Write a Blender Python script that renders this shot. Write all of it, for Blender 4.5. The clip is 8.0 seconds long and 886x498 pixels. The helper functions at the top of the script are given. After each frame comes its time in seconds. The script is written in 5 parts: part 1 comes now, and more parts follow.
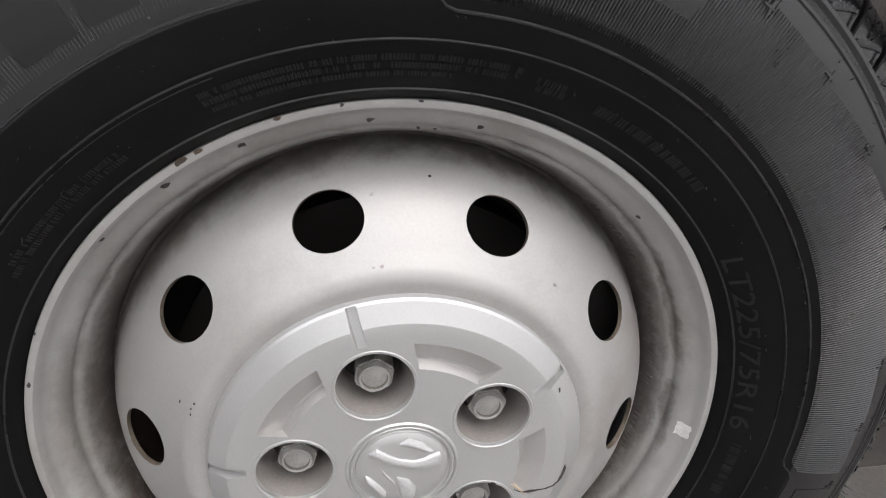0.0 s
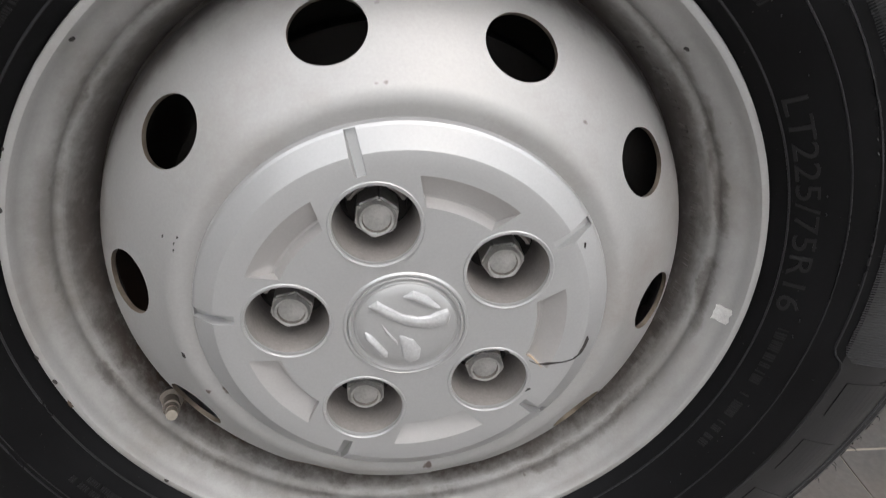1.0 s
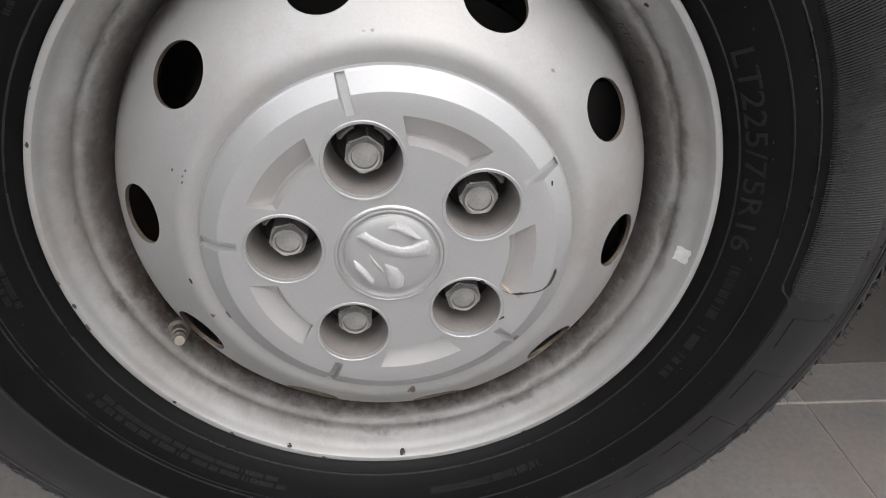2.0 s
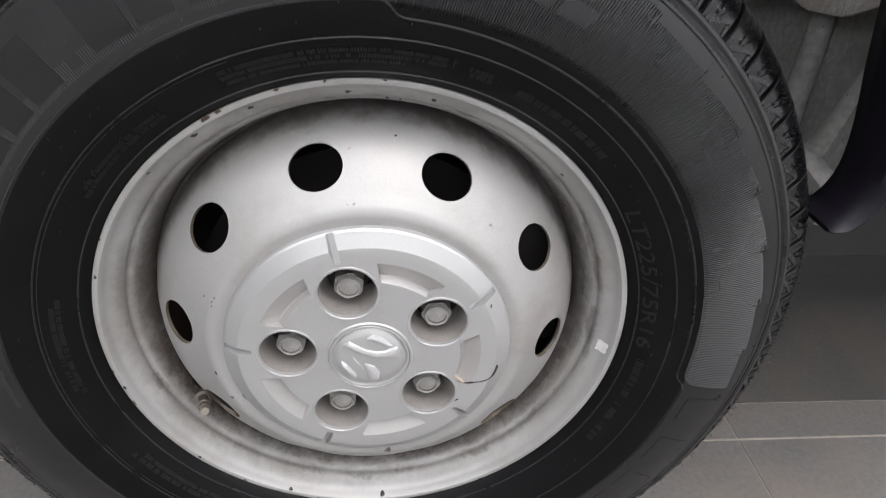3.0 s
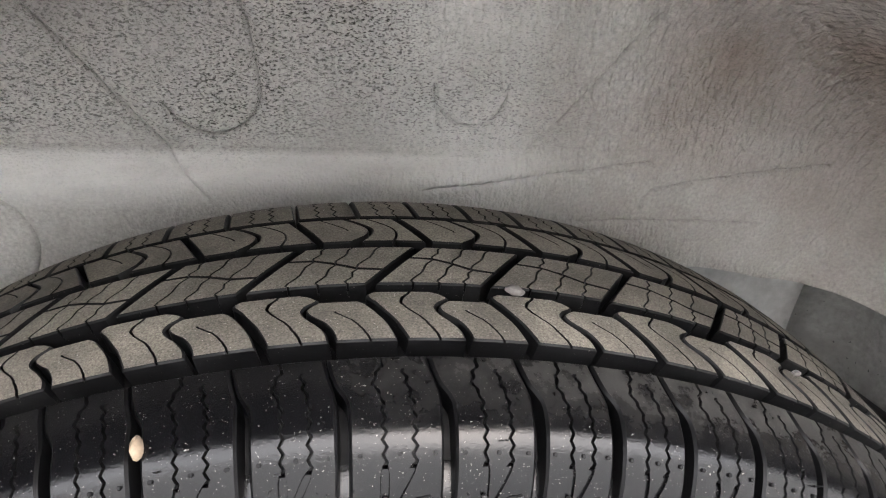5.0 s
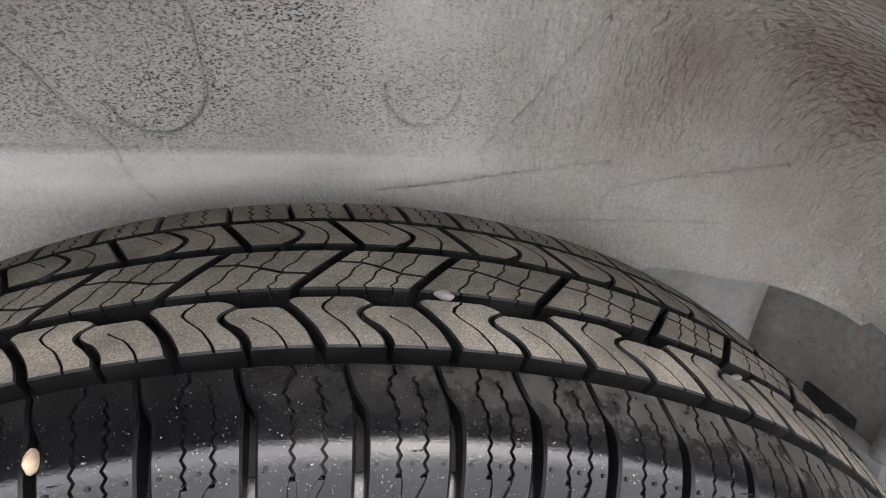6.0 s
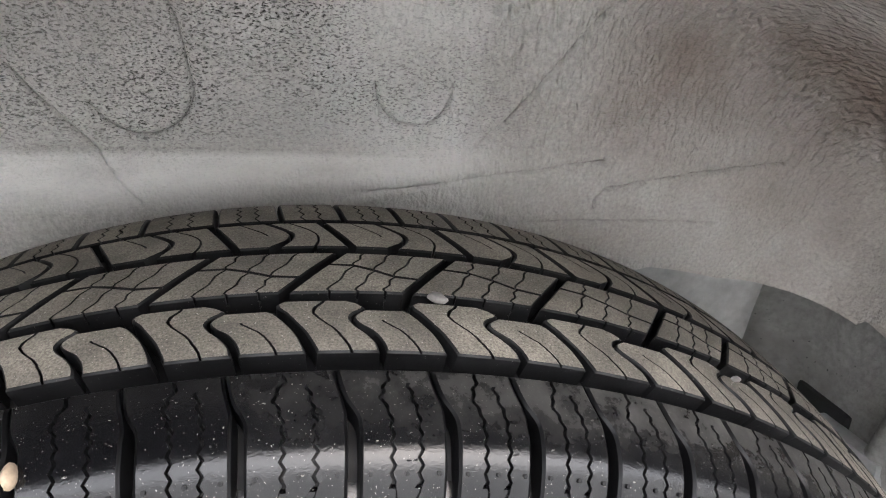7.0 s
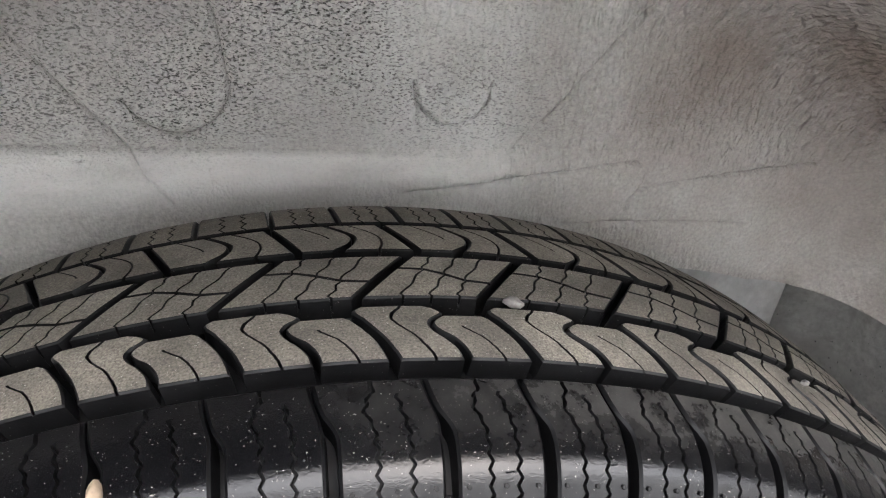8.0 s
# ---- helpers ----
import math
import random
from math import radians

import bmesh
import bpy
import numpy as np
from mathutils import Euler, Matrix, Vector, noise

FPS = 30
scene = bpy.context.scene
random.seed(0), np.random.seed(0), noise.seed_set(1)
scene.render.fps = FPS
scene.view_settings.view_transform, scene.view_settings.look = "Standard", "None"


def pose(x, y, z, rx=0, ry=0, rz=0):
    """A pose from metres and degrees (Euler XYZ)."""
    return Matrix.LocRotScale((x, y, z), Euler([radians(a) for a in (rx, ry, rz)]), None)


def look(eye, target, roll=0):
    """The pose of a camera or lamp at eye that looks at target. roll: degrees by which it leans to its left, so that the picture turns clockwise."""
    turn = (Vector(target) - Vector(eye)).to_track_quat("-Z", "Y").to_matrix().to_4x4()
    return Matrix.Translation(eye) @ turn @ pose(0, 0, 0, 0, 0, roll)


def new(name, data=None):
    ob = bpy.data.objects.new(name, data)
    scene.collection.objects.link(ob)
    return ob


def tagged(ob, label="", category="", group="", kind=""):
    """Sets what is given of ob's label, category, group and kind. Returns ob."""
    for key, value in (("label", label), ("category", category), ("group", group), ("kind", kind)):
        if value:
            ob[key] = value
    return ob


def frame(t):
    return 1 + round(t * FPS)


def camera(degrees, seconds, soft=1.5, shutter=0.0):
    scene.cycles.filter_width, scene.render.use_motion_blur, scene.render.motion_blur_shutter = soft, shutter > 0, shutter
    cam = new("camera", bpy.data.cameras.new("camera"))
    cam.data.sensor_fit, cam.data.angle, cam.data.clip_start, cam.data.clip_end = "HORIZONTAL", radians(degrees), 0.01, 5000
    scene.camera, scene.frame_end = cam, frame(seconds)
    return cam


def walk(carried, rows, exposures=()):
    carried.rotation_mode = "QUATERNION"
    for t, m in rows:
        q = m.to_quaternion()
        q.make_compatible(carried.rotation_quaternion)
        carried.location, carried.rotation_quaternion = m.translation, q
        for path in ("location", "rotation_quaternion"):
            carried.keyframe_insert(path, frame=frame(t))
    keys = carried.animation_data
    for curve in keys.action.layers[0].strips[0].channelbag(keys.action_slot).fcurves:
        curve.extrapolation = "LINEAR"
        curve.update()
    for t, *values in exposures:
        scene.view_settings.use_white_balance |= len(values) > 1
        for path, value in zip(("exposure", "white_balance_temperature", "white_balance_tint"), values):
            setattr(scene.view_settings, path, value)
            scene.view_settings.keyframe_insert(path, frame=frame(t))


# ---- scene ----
EXPOSURES = [(0.0, -0.14, 6300, 12), (1.2, -0.33, 6250, 11), (2.5, -0.15, 6250, 12), (3.5, 0.20, 6100, 12), (4.0, 0.72, 6200, 13), (4.5, 1.26, 6400, 13), (6.5, 1.31, 6250, 12.5), (8.0, 1.31, 6250, 12.5)]
cam = camera(67.15, 8.0, soft=1.1, shutter=0.14)
AXLE = 0.372
ROWS = [
    (0, -0.0322, -0.3423, 0.3050, 63.88, -1.71, -8.85),
    (0.5, -0.0206, -0.3266, 0.2682, 62.01, -1.91, -6.06),
    (1, -0.0160, -0.3348, 0.2251, 60.10, -2.13, -5.34),
    (1.2, -0.0128, -0.3400, 0.2070, 59.01, -2.30, -5.31),
    (2.3, -0.0075, -0.3971, 0.2502, 58.13, -2.64, -4.80),
    (2.5, -0.0072, -0.4043, 0.2869, 57.91, -2.68, -4.84),
    (3, 0.0088, -0.4479, 0.3682, 57.78, -2.89, -4.53),
    (3.5, 0.0161, -0.4342, 0.4633, 58.36, -2.94, -4.78),
    (4, -0.0087, -0.3422, 0.5218, 59.42, -2.80, -5.50),
    (4.2, -0.0137, -0.2758, 0.5273, 59.56, -3.05, -5.80),
    (4.3, -0.0146, -0.2426, 0.5285, 59.40, -3.15, -5.94),
    (4.5, -0.0181, -0.1967, 0.5259, 59.29, -3.44, -6.18),
    (5, -0.0126, -0.1471, 0.5265, 59.22, -3.58, -6.51),
    (5.2, -0.0045, -0.1486, 0.5301, 59.16, -3.75, -6.64),
    (6.5, 0.0131, -0.1399, 0.5236, 59.21, -3.77, -7.63),
    (7, 0.0121, -0.1378, 0.5233, 59.28, -3.91, -8.09),
    (7.5, -0.0007, -0.1315, 0.5235, 59.29, -4.09, -8.66),
    (8, -0.0183, -0.1262, 0.5180, 59.39, -4.41, -9.26),
]
walk(cam, [(t, pose(x, y, z + AXLE, rx, ry, rz)) for t, x, y, z, rx, ry, rz in ROWS], EXPOSURES)
# ---- end of camera ----

# ---------------------------------------------------------------- light
world = bpy.data.worlds.new("world")
scene.world = world
world.use_nodes = True
wn = world.node_tree.nodes
sky = wn.new("ShaderNodeTexSky")
sky.sky_type = "NISHITA"
sky.sun_disc = False
sky.sun_elevation, sky.sun_rotation = radians(59), radians(152)
sky.air_density, sky.dust_density, sky.ozone_density = 1.0, 3.0, 1.0
cloud = wn.new("ShaderNodeMix")
cloud.data_type = "RGBA"
cloud.inputs["Factor"].default_value = 0.72
cloud.inputs["B"].default_value = (7.9, 7.7, 7.3, 1)
world.node_tree.links.new(sky.outputs[0], cloud.inputs["A"])
world.node_tree.links.new(cloud.outputs["Result"], wn["Background"].inputs[0])
wn["Background"].inputs[1].default_value = 0.60
sun_data = bpy.data.lights.new("sun", "SUN")
sun_data.energy, sun_data.angle, sun_data.color = 0.6, radians(60), (1.0, 0.96, 0.91)
new("sun", sun_data).matrix_world = look((1.0, -1.9, 3.6), (0, 0, 0))

# ---------------------------------------------------------------- materials


def material(name, base, rough=0.5, metal=0.0, var=0.15, scale=8.0, fine=120.0, fine_var=0.1, bump=0.1, bump_dist=0.001,
             stain=None, stain_scale=5.0, stain_lo=0.5, stain_hi=0.7, stain_amt=0.6, speck=None, speck_scale=300.0,
             speck_cut=0.68, rough_var=0.1, island=0.0, coat=0.0, specular=0.5):
    m = bpy.data.materials.new(name)
    m.use_nodes = True
    nt = m.node_tree
    n, link = nt.nodes, nt.links.new
    b = n["Principled BSDF"]
    co = n.new("ShaderNodeTexCoord")

    def tex(s, detail=6.0, rgh=0.6):
        t = n.new("ShaderNodeTexNoise")
        t.inputs["Scale"].default_value, t.inputs["Detail"].default_value, t.inputs["Roughness"].default_value = s, detail, rgh
        link(co.outputs["Object"], t.inputs["Vector"])
        return t.outputs["Fac"]

    def ramp(src, lo, hi, a, c):
        r = n.new("ShaderNodeMapRange")
        r.inputs[1].default_value, r.inputs[2].default_value, r.inputs[3].default_value, r.inputs[4].default_value = lo, hi, a, c
        link(src, r.inputs[0])
        return r.outputs[0]

    def mix(fac, a, c, mode="MIX"):
        x = n.new("ShaderNodeMix")
        x.data_type, x.blend_type = "RGBA", mode
        for sock, v in ((x.inputs["Factor"], fac), (x.inputs["A"], a), (x.inputs["B"], c)):
            if hasattr(v, "is_output"):
                link(v, sock)
            elif isinstance(v, (int, float)):
                sock.default_value = v
            else:
                sock.default_value = (*v[:3], 1)
        return x.outputs["Result"]

    def grey(src):
        c = n.new("ShaderNodeCombineColor")
        for i in range(3):
            link(src, c.inputs[i])
        return c.outputs[0]

    big, small = tex(scale), tex(fine, 4.0)
    col = mix(1.0, base, grey(ramp(big, 0.3, 0.7, 1 - var, 1 + var)), "MULTIPLY")
    col = mix(1.0, col, grey(ramp(small, 0.3, 0.7, 1 - fine_var, 1 + fine_var)), "MULTIPLY")
    if island:
        info = n.new("ShaderNodeObjectInfo")
        col = mix(1.0, col, grey(ramp(info.outputs["Random"], 0, 1, 1 - island, 1 + island)), "MULTIPLY")
    if stain:
        col = mix(ramp(tex(stain_scale, 8.0, 0.7), stain_lo, stain_hi, 0.0, stain_amt), col, stain)
    if speck:
        col = mix(ramp(tex(speck_scale, 2.0, 0.5), speck_cut, speck_cut + 0.04, 0.0, 0.85), col, speck)
    link(col, b.inputs["Base Color"])
    link(ramp(big, 0.3, 0.7, max(rough - rough_var, 0.02), min(rough + rough_var, 1)), b.inputs["Roughness"])
    b.inputs["Metallic"].default_value = metal
    b.inputs["Specular IOR Level"].default_value = specular
    b.inputs["Coat Weight"].default_value = coat
    if bump:
        bp = n.new("ShaderNodeBump")
        bp.inputs["Strength"].default_value, bp.inputs["Distance"].default_value = bump, bump_dist
        link(small, bp.inputs["Height"])
        link(bp.outputs[0], b.inputs["Normal"])
    return m


RUBBER = material("sidewall_rubber", (0.0055, 0.0055, 0.006), 0.35, specular=0.56, var=0.25, scale=14, fine=500, fine_var=0.2, bump=0.15, bump_dist=0.0006,
                  stain=(0.03, 0.028, 0.026), stain_scale=9, stain_lo=0.5, stain_hi=0.75, stain_amt=0.3, speck=(0.12, 0.11, 0.1), speck_scale=420, speck_cut=0.74)
RUBBER_RAISED = material("raised_rubber", (0.020, 0.020, 0.021), 0.34, specular=0.4, var=0.2, scale=20, fine=400, bump=0.1, bump_dist=0.0004)
RUBBER_INNER = material("clean_sidewall_rubber", (0.0036, 0.0036, 0.0040), 0.46, specular=0.13, var=0.25, scale=14, fine=500, fine_var=0.2, bump=0.12, bump_dist=0.0005,
                        speck=(0.09, 0.085, 0.08), speck_scale=420, speck_cut=0.75)
WRITING = material("moulded_writing_rubber", (0.008, 0.008, 0.0083), 0.40, specular=0.32, var=0.3, scale=30, fine=500, fine_var=0.3, bump=0.15, bump_dist=0.0004)
SERRATED = material("serrated_rubber", (0.010, 0.010, 0.0105), 0.28, specular=0.60, var=0.5, scale=10, fine=300, fine_var=0.3, bump=0.1, bump_dist=0.0004, rough_var=0.14)
LETTER = material("smooth_letter_rubber", (0.0044, 0.0044, 0.0048), 0.40, specular=0.45, var=0.2, scale=20, fine=400, bump=0.05, bump_dist=0.0003)
RUBBER_WET = material("dressed_rubber", (0.0036, 0.0036, 0.0042), 0.13, var=0.2, scale=18, fine=1000, bump=0.16, bump_dist=0.0005,
                      speck=(0.26, 0.25, 0.23), speck_scale=1300, speck_cut=0.69, rough_var=0.05, specular=0.31, coat=0.0, stain=(0.040, 0.039, 0.037), stain_scale=22, stain_lo=0.5, stain_hi=0.74, stain_amt=0.25)
RUBBER_DUSTY = material("scuffed_raised_rubber", (0.009, 0.009, 0.0095), 0.3, var=0.3, scale=60, fine=420, fine_var=0.4, bump=0.9, bump_dist=0.0012)
TREAD = material("dusty_tread", (0.190, 0.172, 0.143), 0.8, var=0.34, scale=34, fine=1300, fine_var=0.55, bump=0.6, bump_dist=0.0006,
                 stain=(0.08, 0.072, 0.064), stain_scale=30, stain_lo=0.48, stain_hi=0.75, stain_amt=0.6, speck=(0.50, 0.47, 0.43), speck_scale=1150, speck_cut=0.685, island=0.12)


def road_dust(m):
    """Grey road dust scuffed over the upper edge of the shoulder, thicker on one side of the wheel."""
    n, link = m.node_tree.nodes, m.node_tree.links.new
    b = n["Principled BSDF"]
    co = n.new("ShaderNodeTexCoord")
    sep = n.new("ShaderNodeSeparateXYZ")
    link(co.outputs["Object"], sep.inputs[0])

    def ramp(src, lo, hi, a, c):
        r = n.new("ShaderNodeMapRange")
        r.interpolation_type = "SMOOTHSTEP"
        r.inputs[1].default_value, r.inputs[2].default_value, r.inputs[3].default_value, r.inputs[4].default_value = lo, hi, a, c
        link(src, r.inputs[0])
        return r.outputs[0]

    def times(a, c):
        x = n.new("ShaderNodeMath")
        x.operation = "MULTIPLY"
        link(a, x.inputs[0])
        link(c, x.inputs[1])
        return x.outputs[0]

    t = n.new("ShaderNodeTexNoise")
    t.inputs["Scale"].default_value, t.inputs["Detail"].default_value, t.inputs["Roughness"].default_value = 90, 9, 0.7
    link(co.outputs["Object"], t.inputs["Vector"])
    fac = times(times(ramp(sep.outputs["Y"], -0.004, 0.024, 0.0, 1.0), ramp(sep.outputs["X"], -0.05, 0.15, 0.05, 1.0)), ramp(t.outputs["Fac"], 0.34, 0.66, 0.15, 1.0))
    mx = n.new("ShaderNodeMix")
    mx.data_type = "RGBA"
    mx.inputs["B"].default_value = (0.075, 0.073, 0.069, 1)
    link(fac, mx.inputs["Factor"])
    link(b.inputs["Base Color"].links[0].from_socket, mx.inputs["A"])
    link(mx.outputs["Result"], b.inputs["Base Color"])
    link(ramp(fac, 0.0, 0.6, 0.13, 0.5), b.inputs["Roughness"])


road_dust(RUBBER_WET)
LUG_SIDE = material("groove_wall_rubber", (0.0038, 0.0038, 0.0042), 0.42, specular=0.2, var=0.3, scale=40, fine=600, fine_var=0.3, bump=0.15, bump_dist=0.0004)
GROOVE_SIDE = material("dusty_groove_rubber", (0.0055, 0.0055, 0.006), 0.5, specular=0.3, var=0.35, scale=40, fine=600, fine_var=0.3, bump=0.2, bump_dist=0.0004,
                       stain=(0.035, 0.034, 0.032), stain_scale=26, stain_lo=0.52, stain_hi=0.72, stain_amt=0.45, speck=(0.16, 0.15, 0.14), speck_scale=1100, speck_cut=0.72)
GROOVE = material("groove_rubber", (0.005, 0.005, 0.0055), 0.55, specular=0.22, var=0.25, scale=30, fine=500, bump=0.1, bump_dist=0.0004,
                  stain=(0.03, 0.028, 0.025), stain_scale=24, stain_lo=0.55, stain_hi=0.8, stain_amt=0.4)
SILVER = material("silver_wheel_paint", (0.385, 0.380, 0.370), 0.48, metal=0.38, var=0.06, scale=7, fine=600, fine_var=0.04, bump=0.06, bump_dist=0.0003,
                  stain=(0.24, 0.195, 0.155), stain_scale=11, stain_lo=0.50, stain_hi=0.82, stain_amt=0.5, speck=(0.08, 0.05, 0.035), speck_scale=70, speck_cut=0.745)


def gutter_dirt_and_shade(m):
    """Brown road dirt caked in patches in the lower gutter and smeared in streaks beside it. The band runs all round,
    so it also paints in the gutter's shade.
    """
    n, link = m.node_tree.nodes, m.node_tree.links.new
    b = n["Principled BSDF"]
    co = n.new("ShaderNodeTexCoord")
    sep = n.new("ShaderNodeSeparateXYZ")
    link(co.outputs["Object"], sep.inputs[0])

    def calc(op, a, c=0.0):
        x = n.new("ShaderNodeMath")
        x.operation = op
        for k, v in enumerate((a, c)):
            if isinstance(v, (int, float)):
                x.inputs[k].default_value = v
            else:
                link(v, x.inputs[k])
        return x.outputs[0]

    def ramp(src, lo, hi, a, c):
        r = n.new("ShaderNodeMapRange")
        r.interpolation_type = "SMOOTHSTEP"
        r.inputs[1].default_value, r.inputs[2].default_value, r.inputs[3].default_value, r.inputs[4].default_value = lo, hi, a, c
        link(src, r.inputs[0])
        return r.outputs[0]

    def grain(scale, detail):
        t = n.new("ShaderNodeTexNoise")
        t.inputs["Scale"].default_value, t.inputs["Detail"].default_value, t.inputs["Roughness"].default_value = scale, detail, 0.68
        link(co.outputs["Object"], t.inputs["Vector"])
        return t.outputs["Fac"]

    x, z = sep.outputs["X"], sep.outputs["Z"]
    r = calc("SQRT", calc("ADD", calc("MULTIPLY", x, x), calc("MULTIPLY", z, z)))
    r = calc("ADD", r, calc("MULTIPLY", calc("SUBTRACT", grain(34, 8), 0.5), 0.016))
    # Dirt low down; elsewhere this band darkens the gutter in place of shade.
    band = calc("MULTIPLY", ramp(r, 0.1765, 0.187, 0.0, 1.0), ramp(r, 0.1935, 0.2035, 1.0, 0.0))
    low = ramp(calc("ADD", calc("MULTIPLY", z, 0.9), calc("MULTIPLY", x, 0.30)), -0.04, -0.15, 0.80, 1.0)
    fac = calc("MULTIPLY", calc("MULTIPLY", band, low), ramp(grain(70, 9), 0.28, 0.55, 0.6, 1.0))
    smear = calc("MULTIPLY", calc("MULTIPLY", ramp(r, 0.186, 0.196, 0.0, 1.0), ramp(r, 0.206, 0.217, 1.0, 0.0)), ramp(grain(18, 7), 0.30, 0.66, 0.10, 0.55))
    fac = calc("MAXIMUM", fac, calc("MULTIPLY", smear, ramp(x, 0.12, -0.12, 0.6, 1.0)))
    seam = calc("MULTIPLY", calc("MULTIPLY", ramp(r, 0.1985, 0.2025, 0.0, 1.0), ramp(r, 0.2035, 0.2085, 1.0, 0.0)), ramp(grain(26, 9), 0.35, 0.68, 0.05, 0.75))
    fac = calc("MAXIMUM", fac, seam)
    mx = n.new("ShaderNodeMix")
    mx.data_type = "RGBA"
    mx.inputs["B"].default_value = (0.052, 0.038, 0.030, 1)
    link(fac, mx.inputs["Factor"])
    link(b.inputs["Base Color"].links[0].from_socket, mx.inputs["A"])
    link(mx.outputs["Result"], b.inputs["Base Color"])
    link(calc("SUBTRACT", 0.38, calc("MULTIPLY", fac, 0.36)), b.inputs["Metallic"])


gutter_dirt_and_shade(SILVER)
BADGE = material("bright_badge_plastic", (0.50, 0.50, 0.50), 0.36, metal=0.4, var=0.05, scale=40, fine=600, bump=0.04)
CAP = material("silver_plastic", (0.43, 0.43, 0.427), 0.34, metal=0.46, var=0.03, scale=9, fine=700, fine_var=0.03, bump=0.05, bump_dist=0.0003, rough_var=0.02)
CAP_WARM = material("dusty_recess_plastic", (0.42, 0.408, 0.398), 0.36, metal=0.45, var=0.05, scale=25, fine_var=0.03, fine=700, bump=0.05, bump_dist=0.0003)
# Darker, browner plastic for the pocket walls and clip tabs.
CAP_DARK = material("brown_recess_plastic", (0.27, 0.25, 0.235), 0.5, metal=0.2, var=0.2, scale=20, fine=500, bump=0.06, bump_dist=0.0003)
BARE = material("bare_steel_edge", (0.34, 0.29, 0.23), 0.4, metal=0.8, var=0.3, scale=60, fine=500, bump=0.05)
BOLT = material("galvanised_bolt", (0.46, 0.455, 0.44), 0.40, metal=0.75, var=0.25, scale=90, fine=800, bump=0.15, bump_dist=0.0004)
BOLT_DISH = material("dull_bolt_dish", (0.17, 0.155, 0.14), 0.55, metal=0.4, var=0.3, scale=120, fine=800, bump=0.2, bump_dist=0.0004)
RUST = material("brown_grime", (0.08, 0.058, 0.043), 0.85, var=0.35, scale=60, fine=700, bump=0.4, bump_dist=0.0008)
TAN = material("tan_raw_plastic", (0.52, 0.42, 0.31), 0.7, var=0.2, scale=90, fine=600)
CHIP = material("chipped_primer", (0.03, 0.026, 0.024), 0.8, var=0.2, scale=60, fine=500)
BRASS = material("valve_brass", (0.30, 0.27, 0.225), 0.45, metal=0.7, var=0.25, scale=90, fine=600)
VALVE = material("grimy_valve_stem", (0.15, 0.13, 0.11), 0.55, metal=0.5, var=0.3, scale=90, fine=600, bump=0.2, bump_dist=0.0004)
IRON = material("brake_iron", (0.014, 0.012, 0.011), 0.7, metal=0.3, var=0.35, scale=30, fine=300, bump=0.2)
FELT = material("felt_liner", (0.61, 0.595, 0.565), 0.95, var=0.10, scale=9, fine=420, fine_var=0.16, bump=0.0,
                stain=(0.26, 0.215, 0.175), stain_scale=3.2, stain_lo=0.50, stain_hi=0.74, stain_amt=0.3, specular=0.1)


